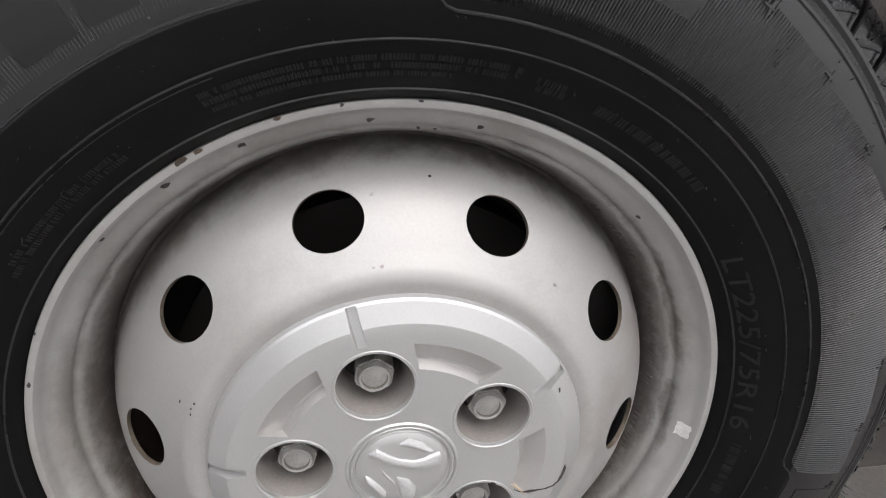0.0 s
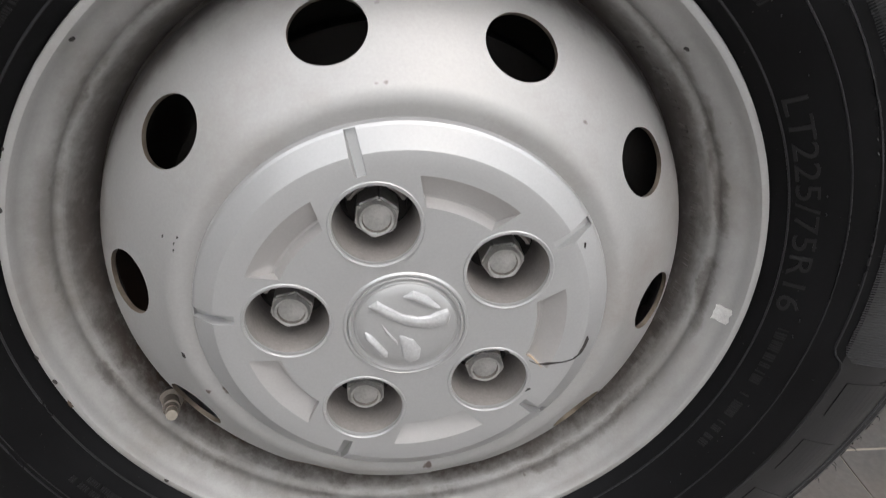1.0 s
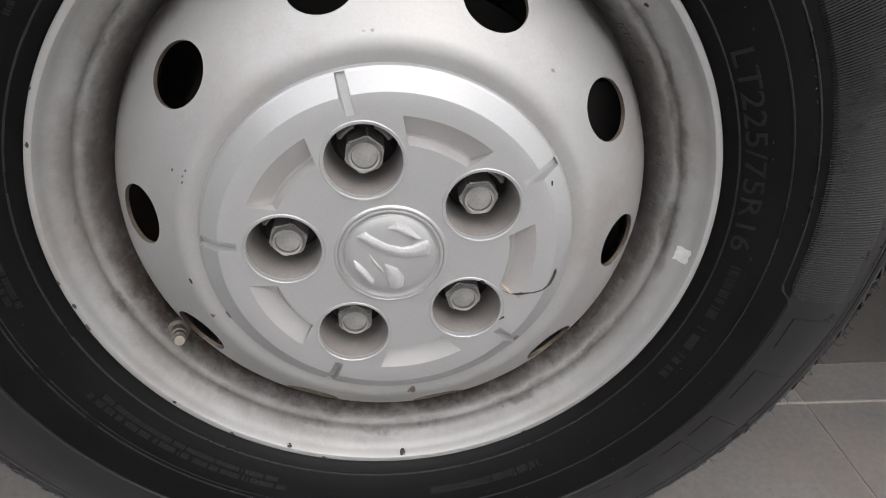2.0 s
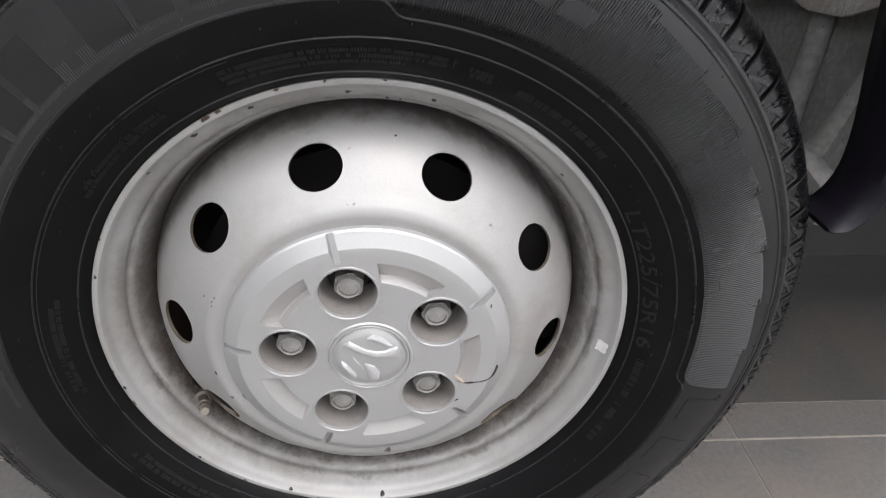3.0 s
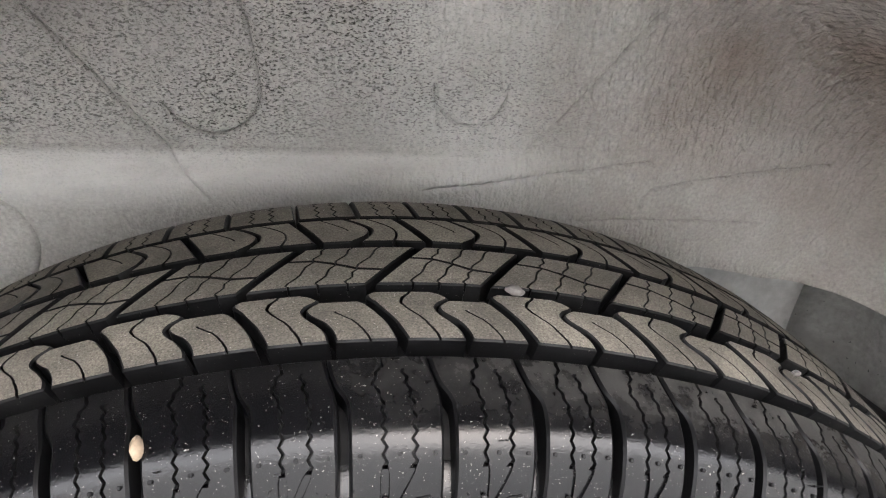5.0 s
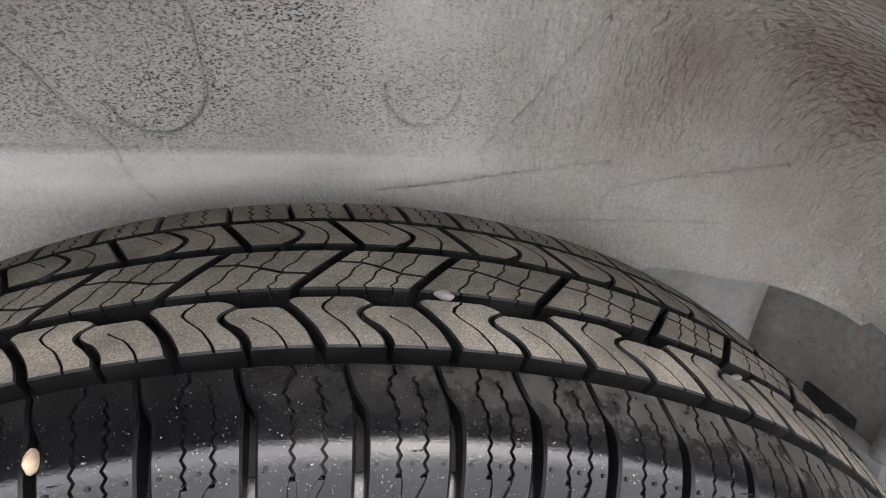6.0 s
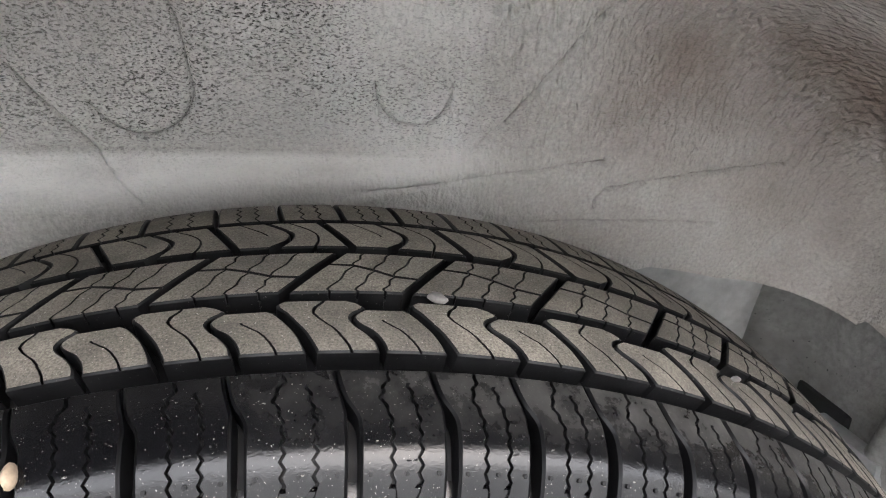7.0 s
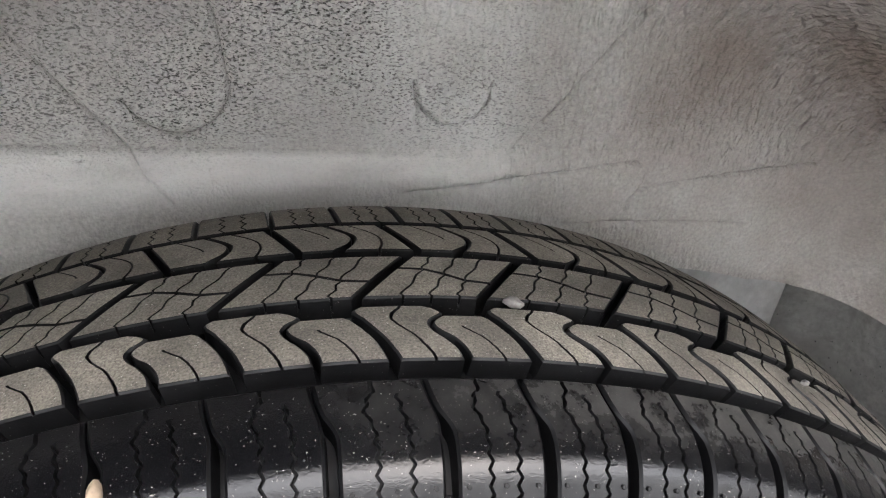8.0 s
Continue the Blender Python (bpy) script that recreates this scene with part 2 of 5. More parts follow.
def felt_relief(m):
    """Dark fuzz in short level dashes, and soft leathery wrinkles."""
    n, link = m.node_tree.nodes, m.node_tree.links.new
    b = n["Principled BSDF"]
    co = n.new("ShaderNodeTexCoord")

    def noise_at(scale, stretch, detail, distort=0.0, turn=0.0):
        mp = n.new("ShaderNodeMapping")
        mp.inputs["Scale"].default_value = stretch
        mp.inputs["Rotation"].default_value = (0, turn, 0)
        link(co.outputs["Object"], mp.inputs[0])
        t = n.new("ShaderNodeTexNoise")
        t.inputs["Scale"].default_value, t.inputs["Detail"].default_value, t.inputs["Distortion"].default_value = scale, detail, distort
        link(mp.outputs[0], t.inputs["Vector"])
        return t.outputs["Fac"]

    def ramp(src, lo, hi, a, c):
        r = n.new("ShaderNodeMapRange")
        r.inputs[1].default_value, r.inputs[2].default_value, r.inputs[3].default_value, r.inputs[4].default_value = lo, hi, a, c
        link(src, r.inputs[0])
        return r.outputs[0]

    def times(a, c, op="MULTIPLY"):
        x = n.new("ShaderNodeMath")
        x.operation = op
        for k, v in enumerate((a, c)):
            if isinstance(v, float):
                x.inputs[k].default_value = v
            else:
                link(v, x.inputs[k])
        return x.outputs[0]

    dash = ramp(noise_at(860, (0.55, 1, 1.15), 4.5, 0.5, -0.5), 0.515, 0.66, 0.0, 1.0)
    patch = ramp(noise_at(13, (1, 1, 1), 6.0), 0.30, 0.62, 0.30, 0.95)
    sep = n.new("ShaderNodeSeparateXYZ")
    link(co.outputs["Object"], sep.inputs[0])
    crease = n.new("ShaderNodeAttribute")
    crease.attribute_name = "crease"
    tucked = times(crease.outputs["Fac"], ramp(noise_at(240, (0.6, 1, 1), 5.0), 0.38, 0.66, 0.0, 0.42))
    fuzz = times(times(dash, patch), times(ramp(sep.outputs["X"], 0.0, 0.16, 1.0, 0.25), ramp(sep.outputs["Z"], 0.354, 0.378, 0.12, 1.0)))
    mud = n.new("ShaderNodeMix")
    mud.data_type = "RGBA"
    mud.inputs["B"].default_value = (0.29, 0.222, 0.182, 1)
    link(times(ramp(noise_at(6.5, (1, 1, 1), 6.0), 0.28, 0.60, 0.0, 0.85), ramp(sep.outputs["X"], 0.09, 0.19, 0.05, 1.0)), mud.inputs["Factor"])
    # Pale tint: the light the ledge catches is painted into the felt here.
    pale_tint = n.new("ShaderNodeMix")
    pale_tint.data_type = "RGBA"
    pale_tint.inputs["B"].default_value = (0.86, 0.845, 0.82, 1)
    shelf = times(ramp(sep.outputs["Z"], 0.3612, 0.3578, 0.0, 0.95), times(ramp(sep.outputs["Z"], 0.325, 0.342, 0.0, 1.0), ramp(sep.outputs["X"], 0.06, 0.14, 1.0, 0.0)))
    # Paler strip right of the middle, broken up by noise.
    pale_strip = times(times(ramp(sep.outputs["X"], -0.01, 0.05, 0.0, 1.0), ramp(sep.outputs["X"], 0.085, 0.15, 1.0, 0.0)), ramp(noise_at(14, (1, 1, 1), 6.0), 0.30, 0.60, 0.15, 0.75))
    link(times(times(shelf, ramp(noise_at(30, (0.4, 1, 1.5), 6.0), 0.25, 0.55, 0.35, 1.0)), pale_strip, "MAXIMUM"), pale_tint.inputs["Factor"])
    link(b.inputs["Base Color"].links[0].from_socket, pale_tint.inputs["A"])
    link(pale_tint.outputs["Result"], mud.inputs["A"])
    # Darker grey-brown towards the upper left, broken up by noise.
    corner_tone = n.new("ShaderNodeMix")
    corner_tone.data_type = "RGBA"
    corner_tone.inputs["B"].default_value = (0.20, 0.188, 0.172, 1)
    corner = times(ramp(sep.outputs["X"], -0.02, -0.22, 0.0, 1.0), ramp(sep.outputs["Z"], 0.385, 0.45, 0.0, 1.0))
    link(times(corner, ramp(noise_at(16, (1, 1, 1), 7.0), 0.28, 0.62, 0.25, 1.0)), corner_tone.inputs["Factor"])
    link(mud.outputs["Result"], corner_tone.inputs["A"])
    mx = n.new("ShaderNodeMix")
    mx.data_type = "RGBA"
    mx.inputs["B"].default_value = (0.06, 0.055, 0.05, 1)
    old = corner_tone.outputs["Result"]
    link(times(fuzz, tucked, "MAXIMUM"), mx.inputs["Factor"])
    link(old, mx.inputs["A"])
    link(mx.outputs["Result"], b.inputs["Base Color"])
    wrinkle = noise_at(140, (1.6, 0.8, 0.8), 1.2, 0.25, 0.2)
    where = times(ramp(sep.outputs["X"], -0.05, 0.16, 0.45, 2.9), ramp(sep.outputs["Z"], 0.335, 0.385, 0.3, 1.0))
    hgt = times(times(wrinkle, where), times(noise_at(520, (1, 1, 1), 3.0), 0.35), "ADD")
    hgt = times(hgt, times(fuzz, 0.35), "SUBTRACT")
    bp = n.new("ShaderNodeBump")
    bp.inputs["Strength"].default_value, bp.inputs["Distance"].default_value = 0.9, 0.0045
    link(hgt, bp.inputs["Height"])
    link(bp.outputs[0], b.inputs["Normal"])


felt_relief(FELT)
SEALER = material("underbody_sealer", (0.31, 0.305, 0.29), 0.75, var=0.2, scale=12, fine=160, fine_var=0.2, bump=0.5, bump_dist=0.003,
                  stain=(0.08, 0.07, 0.06), stain_scale=10, stain_amt=0.6, speck=(0.05, 0.048, 0.045), speck_scale=260, speck_cut=0.71)
BROWNED = material("browned_metal", (0.26, 0.22, 0.18), 0.8, var=0.25, scale=12, fine=160, bump=0.3, bump_dist=0.002, stain=(0.5, 0.49, 0.47), stain_scale=9, stain_amt=0.5)
INNER_METAL = material("inner_arch_metal", (0.50, 0.50, 0.49), 0.7, var=0.25, scale=9, fine=120, bump=0.3, bump_dist=0.002, stain=(0.12, 0.115, 0.11), stain_scale=8, stain_amt=0.6)
PALE = material("pale_primer", (0.38, 0.38, 0.375), 0.6, var=0.1, scale=12, fine=200)
BLACK_PLASTIC = material("black_moulding", (0.005, 0.004, 0.0075), 0.5, specular=0.25, var=0.2, scale=14, fine=700, bump=0.25, bump_dist=0.0004)
VAN_PAINT = material("dark_grey_van_paint", (0.016, 0.017, 0.0175), 0.38, var=0.08, scale=3, fine=300, coat=0.1)
UNDER = material("underbody_black", (0.03, 0.03, 0.03), 0.9, var=0.3, scale=4, fine=60)
TILE = material("slate_floor_tile", (0.165, 0.159, 0.152), 0.42, var=0.14, scale=5, fine=140, fine_var=0.14, bump=0.12, bump_dist=0.001,
                stain=(0.21, 0.165, 0.13), stain_scale=4, stain_lo=0.45, stain_hi=0.75, stain_amt=0.6, speck=(0.07, 0.065, 0.06), speck_scale=160, speck_cut=0.72, island=0.10)
# The same slate with the shade below the van put into its colour.
TILE_SHADED = material("shaded_slate_floor_tile", (0.085, 0.082, 0.078), 0.42, var=0.16, scale=5, fine=140, fine_var=0.14, bump=0.12, bump_dist=0.001,
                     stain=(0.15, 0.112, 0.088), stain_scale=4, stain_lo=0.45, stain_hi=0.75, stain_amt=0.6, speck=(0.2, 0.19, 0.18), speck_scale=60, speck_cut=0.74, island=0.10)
GROUT = material("sandy_grout", (0.38, 0.34, 0.29), 0.9, var=0.2, scale=20, fine=400, bump=0.3)
GROUND = material("concrete_ground", (0.29, 0.28, 0.265), 0.9, var=0.2, scale=0.5, fine=20)
SCRAP = material("pale_scrap", (0.17, 0.16, 0.15), 0.8, var=0.25, scale=300, fine=900, bump=0.3)
STONE = material("pale_pebble", (0.31, 0.24, 0.17), 0.8, var=0.2, scale=200, fine=900, bump=0.3)
STICKER = material("white_paper_patch", (0.9, 0.89, 0.87), 0.7, var=0.05, scale=60, fine=600)
PALE_PLASTER = material("pale_plaster", (0.80, 0.795, 0.78), 0.9, var=0.10, scale=1.5, fine=60, bump=0.2, bump_dist=0.002)
PLASTER = material("grey_plaster", (0.22, 0.215, 0.205), 0.9, var=0.12, scale=1.5, fine=60, bump=0.2, bump_dist=0.002)

# ---------------------------------------------------------------- helpers


def part(name, bm, mats, parent=None, label="", smooth=True):
    me = bpy.data.meshes.new(name)
    bm.normal_update()
    if smooth:
        for f in bm.faces:
            f.smooth = True
        for e in bm.edges:
            if len(e.link_faces) == 2 and e.calc_face_angle(0) > 0.6:
                e.smooth = False
    bm.to_mesh(me)
    bm.free()
    for m in mats if isinstance(mats, (list, tuple)) else [mats]:
        me.materials.append(m)
    ob = new(name, me)
    if parent:
        ob.parent = parent
    if label:
        ob["label"] = label
    return ob


def thing(name, place=(0, 0, 0)):
    ob = new(name)
    ob.empty_display_size = 0.1
    ob.location = place
    return ob


def lathe(points, steps=160, a0=0.0, a1=360.0, closed=False):
    """A profile of (radius, y) turned about the y axis."""
    bm = bmesh.new()
    whole = abs(a1 - a0 - 360) < 1e-6
    cols = []
    n = steps if whole else steps + 1
    for i in range(n):
        a = radians(a0 + (a1 - a0) * i / steps)
        cols.append([bm.verts.new((r * math.cos(a), y, r * math.sin(a))) for r, y in points])
    for i in range(steps):
        p, q = cols[i], cols[(i + 1) % n]
        for j in range(len(points) - 1 + closed):
            k = (j + 1) % len(points)
            if p[j].co != p[k].co:
                bm.faces.new((p[j], p[k], q[k], q[j]))
    bmesh.ops.remove_doubles(bm, verts=bm.verts, dist=1e-6)
    bmesh.ops.recalc_face_normals(bm, faces=bm.faces)
    return bm


def box(bm, size, m=Matrix(), bevel=0.0):
    out = bmesh.ops.create_cube(bm, size=1.0, matrix=m @ Matrix.Diagonal((*size, 1)))
    if bevel:
        edges = list({e for v in out["verts"] for e in v.link_edges})
        bmesh.ops.bevel(bm, geom=edges, offset=bevel, segments=2, affect="EDGES", profile=0.6)
    return bm


def tube(bm, pts, radii, sides=10):
    """A tapered round bar through points."""
    rings = []
    for i, p in enumerate(pts):
        p = Vector(p)
        d = Vector(pts[min(i + 1, len(pts) - 1)]) - Vector(pts[max(i - 1, 0)])
        q = d.to_track_quat("Z", "Y").to_matrix()
        r = radii[i] if isinstance(radii, (list, tuple)) else radii
        rings.append([bm.verts.new(p + q @ Vector((r * math.cos(2 * math.pi * k / sides), r * math.sin(2 * math.pi * k / sides), 0))) for k in range(sides)])
    for a, b in zip(rings, rings[1:]):
        for k in range(sides):
            bm.faces.new((a[k], a[(k + 1) % sides], b[(k + 1) % sides], b[k]))
    bm.faces.new(rings[0][::-1])
    bm.faces.new(rings[-1])
    return bm


def cut(ob, cutters, crisp=0.5):
    """Take the cutters away from a mesh object for good."""
    for c in cutters:
        md = ob.modifiers.new("cut", "BOOLEAN")
        md.object, md.operation, md.solver, md.material_mode = c, "DIFFERENCE", "EXACT", "TRANSFER"
    bpy.context.view_layer.update()
    for c in cutters:
        c.matrix_world = ob.matrix_world
    bpy.context.view_layer.update()
    me = bpy.data.meshes.new_from_object(ob.evaluated_get(bpy.context.evaluated_depsgraph_get()))
    ob.modifiers.clear()
    ob.data = me
    for c in cutters:
        bpy.data.objects.remove(c)
    bm = bmesh.new()
    bm.from_mesh(me)
    for f in bm.faces:
        f.smooth = True
    for e in bm.edges:
        e.smooth = not (len(e.link_faces) == 2 and e.calc_face_angle(0) > crisp)
    bm.to_mesh(me)
    bm.free()
    return ob


def spline(points, x):
    """Catmull-Rom through (x, value) pairs."""
    xs = [p[0] for p in points]
    i = min(max(int(np.searchsorted(xs, x)) - 1, 0), len(xs) - 2)
    t = (x - xs[i]) / (xs[i + 1] - xs[i])
    p = [points[min(max(i + k, 0), len(points) - 1)][1] for k in (-1, 0, 1, 2)]
    return 0.5 * (2 * p[1] + (p[2] - p[0]) * t + (2 * p[0] - 5 * p[1] + 4 * p[2] - p[3]) * t * t + (3 * p[1] - p[0] - 3 * p[2] + p[3]) * t ** 3)


# ---------------------------------------------------------------- the yard
TILE_SIZE, GROUT_X, GROUT_Y = 0.6, 0.535, 0.197

# Ground out of view, kept paler than the tiles to bounce light up.
bm = bmesh.new()
box(bm, (600.0, 600.0, 0.1), pose(0, 0, -0.062))
tagged(part("ground", bm, GROUND, smooth=False), "unseen grey ground round the paving, paler to bounce light", "ground", kind="structure")
bm = bmesh.new()
box(bm, (9.6, 5.4, 0.03), pose(0.535, 1.697, -0.0165))
pavement = tagged(part("pavement", bm, GROUT, smooth=False), "dark slate paving tiles with sandy grout lines", "pavement", kind="structure")

# Unseen wall, added to darken what the tyre's left side reflects.
bm = bmesh.new()
box(bm, (0.2, 9.5, 2.3), pose(-2.95, -2.6, 1.13), 0.01)
tagged(part("yard_wall", bm, PLASTER, smooth=False), "unseen plain grey wall added to darken reflections from the left", "wall", kind="structure")
# Unseen wall opposite, added to block low sky and throw pale light back.
bm = bmesh.new()
box(bm, (12.0, 0.25, 4.0), pose(2.0, -3.35, 1.98), 0.01)
tagged(part("wall_across", bm, PALE_PLASTER, smooth=False), "unseen tall pale wall added to block low sky and bounce light", "wall", kind="structure")
# Unseen wall, added to hide low sky and brighten the tyre's right side.
bm = bmesh.new()
box(bm, (0.25, 12.0, 3.0), pose(5.2, -0.6, 1.48), 0.01)
tagged(part("wall_ahead", bm, PALE_PLASTER, smooth=False), "unseen plain pale wall added to set reflections from the right", "wall", kind="structure")

# ---------------------------------------------------------------- tyre
MID = 0.076
OUTLINE = [(0.076, 0.3862), (0.05, 0.3852), (0.026, 0.3822), (0.011, 0.3790), (0.000, 0.3745), (-0.008, 0.3675), (-0.0135, 0.360),
           (-0.0178, 0.351), (-0.0220, 0.341), (-0.0262, 0.328), (-0.0292, 0.313), (-0.0305, 0.296), (-0.0300, 0.280),
           (-0.0270, 0.264), (-0.0220, 0.250), (-0.0155, 0.238), (-0.0085, 0.2295), (-0.003, 0.2245), (0.003, 0.2215)]
ys, rs = [p[0] for p in OUTLINE], [p[1] for p in OUTLINE]
dense = []
for i in range((len(OUTLINE) - 1) * 12 + 1):
    u = i / 12
    dense.append((spline(list(enumerate(ys)), u), spline(list(enumerate(rs)), u)))
LEN = [0.0]
for a, b in zip(dense, dense[1:]):
    LEN.append(LEN[-1] + math.hypot(b[0] - a[0], b[1] - a[1]))


def skin(w):
    """The tyre's outline at the length w from the crown (outboard +): y, r and the outward normal."""
    s = abs(w)
    i = min(max(int(np.searchsorted(LEN, s)) - 1, 0), len(LEN) - 2)
    t = min((s - LEN[i]) / (LEN[i + 1] - LEN[i]), 1.0)
    (y0, r0), (y1, r1) = dense[i], dense[i + 1]
    d = math.hypot(y1 - y0, r1 - r0)
    ny, nr = (r1 - r0) / d, -(y1 - y0) / d
    y, r = y0 + (y1 - y0) * t, r0 + (r1 - r0) * t
    return (y, r, ny, nr) if w >= 0 else (2 * MID - y, r, -ny, nr)


def length_at(radius):
    """The outboard length w at which the sidewall has this radius."""
    lo, hi = 0.06, LEN[-1]
    for _ in range(40):
        m = (lo + hi) / 2
        lo, hi = (m, hi) if skin(m)[1] > radius else (lo, m)
    return lo


def on_tyre(deg, w, h=0.0):
    """A place on the tyre: degrees from the top towards +x, length from the crown, height over the outline. The load presses the lower tread in and the foot flat."""
    y, r, ny, nr = skin(w)
    y, r, a = y + ny * h, r + nr * h, radians(deg)
    down = abs((deg + 180) % 360 - 180)
    r -= 0.010 * min(max((down - 72) / 38, 0), 1) * min(max((r - 0.29) / 0.085, 0), 1)
    x, z = r * math.sin(a), r * math.cos(a)
    low = -AXLE + 0.0015
    if z < low + 0.004:
        z = low + max(z - low, 0) * 0.5
    return Vector((x, y, z))


wheel = tagged(thing("wheel", (0, 0, AXLE)), "silver steel van wheel with a black tyre on slate paving", "wheel")
DEEP = 0.0088


def base_height(w):
    s = abs(w)
    return float(np.interp(s, [0.0835, 0.1125], [-DEEP, 0.0]))


W_BEAD = LEN[-1]
W_STEPS = sorted({round(x, 5) for x in [*np.linspace(0, 0.08, 17), *np.linspace(0.08, 0.12, 25), *np.linspace(0.12, W_BEAD, 48)]})
bm = bmesh.new()
W_BAND = length_at(0.2815)
ring_w = [-w for w in W_STEPS[::-1]] + W_STEPS[1:]
N = 240
cols = []
for i in range(N):
    cols.append([bm.verts.new(on_tyre(i * 360 / N, w, base_height(w))) for w in ring_w])
for i in range(N):
    p, q = cols[i], cols[(i + 1) % N]
    for j in range(len(ring_w) - 1):
        f = bm.faces.new((p[j], p[j + 1], q[j + 1], q[j]))
        f.material_index = 1 if abs(ring_w[j]) < 0.088 else (2 if abs(ring_w[j]) < 0.118 else (0 if abs(ring_w[j]) < W_BAND else 3))
bmesh.ops.recalc_face_normals(bm, faces=bm.faces)
tyre = part("tyre", bm, [RUBBER, GROOVE, RUBBER_WET, RUBBER_INNER], wheel, "black radial tyre with dusty tread and dressed sidewall")


def tread_block(left, right, w0, w1, sipes=(), nv=8, top=0, side=1, soft=0.0007, plain=2, cross=None, extra=None, slit=1, slit_to=2.0, swell=None):
    """One lug of the tread. left, right: degrees by v; w by v from w0 to w1; sipes: (place by v, half width, from v, to v, depth)."""
    vs = [i / nv for i in range(nv + 1)]
    ew = min(abs(soft / (w1 - w0)), 0.2)
    vs = [0.0, ew] + [v for v in vs if ew * 1.5 < v < 1 - ew * 1.5] + [1 - ew, 1.0]
    if cross:
        vs = [0.0, ew] + [0.1 + 0.8 * k / 20 for k in range(21)] + [1 - ew, 1.0]
    span = abs(right(0.5) - left(0.5))
    eu = min(soft / (radians(span) * 0.38), 0.2)
    cols_u = [(lambda v: 0.0, 0.0), (lambda v, e=eu: e, 0.0)]
    marks = []
    for place, hw, v0, v1, dep in sorted(sipes, key=lambda s: s[0](0.5)):
        g = hw / (radians(span) * 0.38)
        for off, d in ((-g, 0), (-g * 0.8, 1), (g * 0.8, 1), (g, 0)):
            marks.append((lambda v, place=place, off=off: place(v) + off * (swell(v) if swell else 1.0), (v0, v1, dep) if d else None))
    body = [(c, None) for c, _ in cols_u]
    if not marks:
        body += [(lambda v, k=k: eu + (1 - 2 * eu) * k / (plain + 1), None) for k in range(1, plain + 1)]
    body += marks
    body += [(lambda v: 1 - eu, None), (lambda v: 1.0, None)]
    def warp(v, u):
        """Rows of the grid follow the cross cut: the middle row lies on it, narrowly boxed in by its neighbours."""
        if not cross or v <= ew or v >= 1 - ew:
            return v
        k = (v - 0.1) / 0.8 * 20
        c = cross(u)
        if k <= 9.5:
            return ew * 2 + (c - 0.022 - ew * 2) * k / 9.0
        if k >= 11.5:
            return c + 0.022 + (1 - 2 * ew - c - 0.022) * (k - 12) / 8.0
        return c - 0.014 if k < 10.5 else c + 0.014

    bm = bmesh.new()
    grid = []
    for iv, v in enumerate(vs):
        row = []
        l, r = left(v), right(v)
        for iu, (c, s) in enumerate(body):
            u = min(max(c(v), 0), 1)
            v2 = warp(v, u)
            w = w0 + (w1 - w0) * v2
            l, r = left(v2), right(v2)
            h = 0.0
            if iv in (0, len(vs) - 1) or iu in (0, len(body) - 1):
                h = -soft
            if s and s[0] <= v <= s[1]:
                h -= s[2](v) if callable(s[2]) else s[2]
            if cross and iv in (12, 13) and 0 < iu < len(body) - 1:
                h = min(h, -0.0022)
            row.append(bm.verts.new(on_tyre(l + (r - l) * u, w, h)))
        grid.append(row)
    for ia, (a, b) in enumerate(zip(grid, grid[1:])):
        for k in range(len(body) - 1):
            f = bm.faces.new((a[k], a[k + 1], b[k + 1], b[k]))
            s = body[k][1] or body[k + 1][1]
            deepf = s and s[0] <= vs[ia + 1] and vs[ia] <= min(s[1], slit_to)
            f_slit = bool(deepf) and vs[ia] < slit_to
            if k in (0, len(body) - 2) or ia in (0, len(vs) - 2):
                deepf = True
            if cross and ia in (11, 12, 13):
                deepf = True
            f.material_index = slit if f_slit else (side if deepf else top)
    edge = [(i, 0) for i in range(len(vs))] + [(len(vs) - 1, j) for j in range(1, len(body))]
    edge += [(i, len(body) - 1) for i in range(len(vs) - 2, -1, -1)] + [(0, j) for j in range(len(body) - 2, 0, -1)]
    foot = []
    for i, j in edge:
        u = min(max(body[j][0](vs[i]), 0), 1)
        v = warp(vs[i], u)
        w = w0 + (w1 - w0) * v
        l, r = left(v), right(v)
        mid = 0.04 * (0.5 - u)
        foot.append(bm.verts.new(on_tyre(l + (r - l) * (u - mid), w, base_height(w) - 0.0012)))
    for k in range(len(edge)):
        k2 = (k + 1) % len(edge)
        i, j = edge[k]
        i2, j2 = edge[k2]
        f = bm.faces.new((grid[i][j], grid[i2][j2], foot[k2], foot[k]))
        f.material_index = side
    if extra:
        for poly, hgt in extra:
            up = [bm.verts.new(on_tyre(left(v) + (right(v) - left(v)) * u, w0 + (w1 - w0) * v, hgt)) for u, v in poly]
            dn = [bm.verts.new(on_tyre(left(v) + (right(v) - left(v)) * u, w0 + (w1 - w0) * v, -0.0006)) for u, v in poly]
            bm.faces.new(up).material_index = 3 if hgt > 0.00075 else side
            for k in range(len(poly)):
                k2 = (k + 1) % len(poly)
                bm.faces.new((up[k], up[k2], dn[k2], dn[k])).material_index = 3 if hgt > 0.00075 else side
    bmesh.ops.recalc_face_normals(bm, faces=bm.faces)
    return bm


def pitches(known, step):
    """Angles all round: the known ones, then even steps over the rest."""
    known = list(known)
    n = round((360 - (known[-1] - known[0])) / step)
    gap = (360 - (known[-1] - known[0])) / n
    return known + [known[-1] + gap * k for k in range(1, n)]


def zig(v, amp, waves):
    t = (v * waves) % 1.0
    return amp * (4 * abs(t - 0.5) - 1)


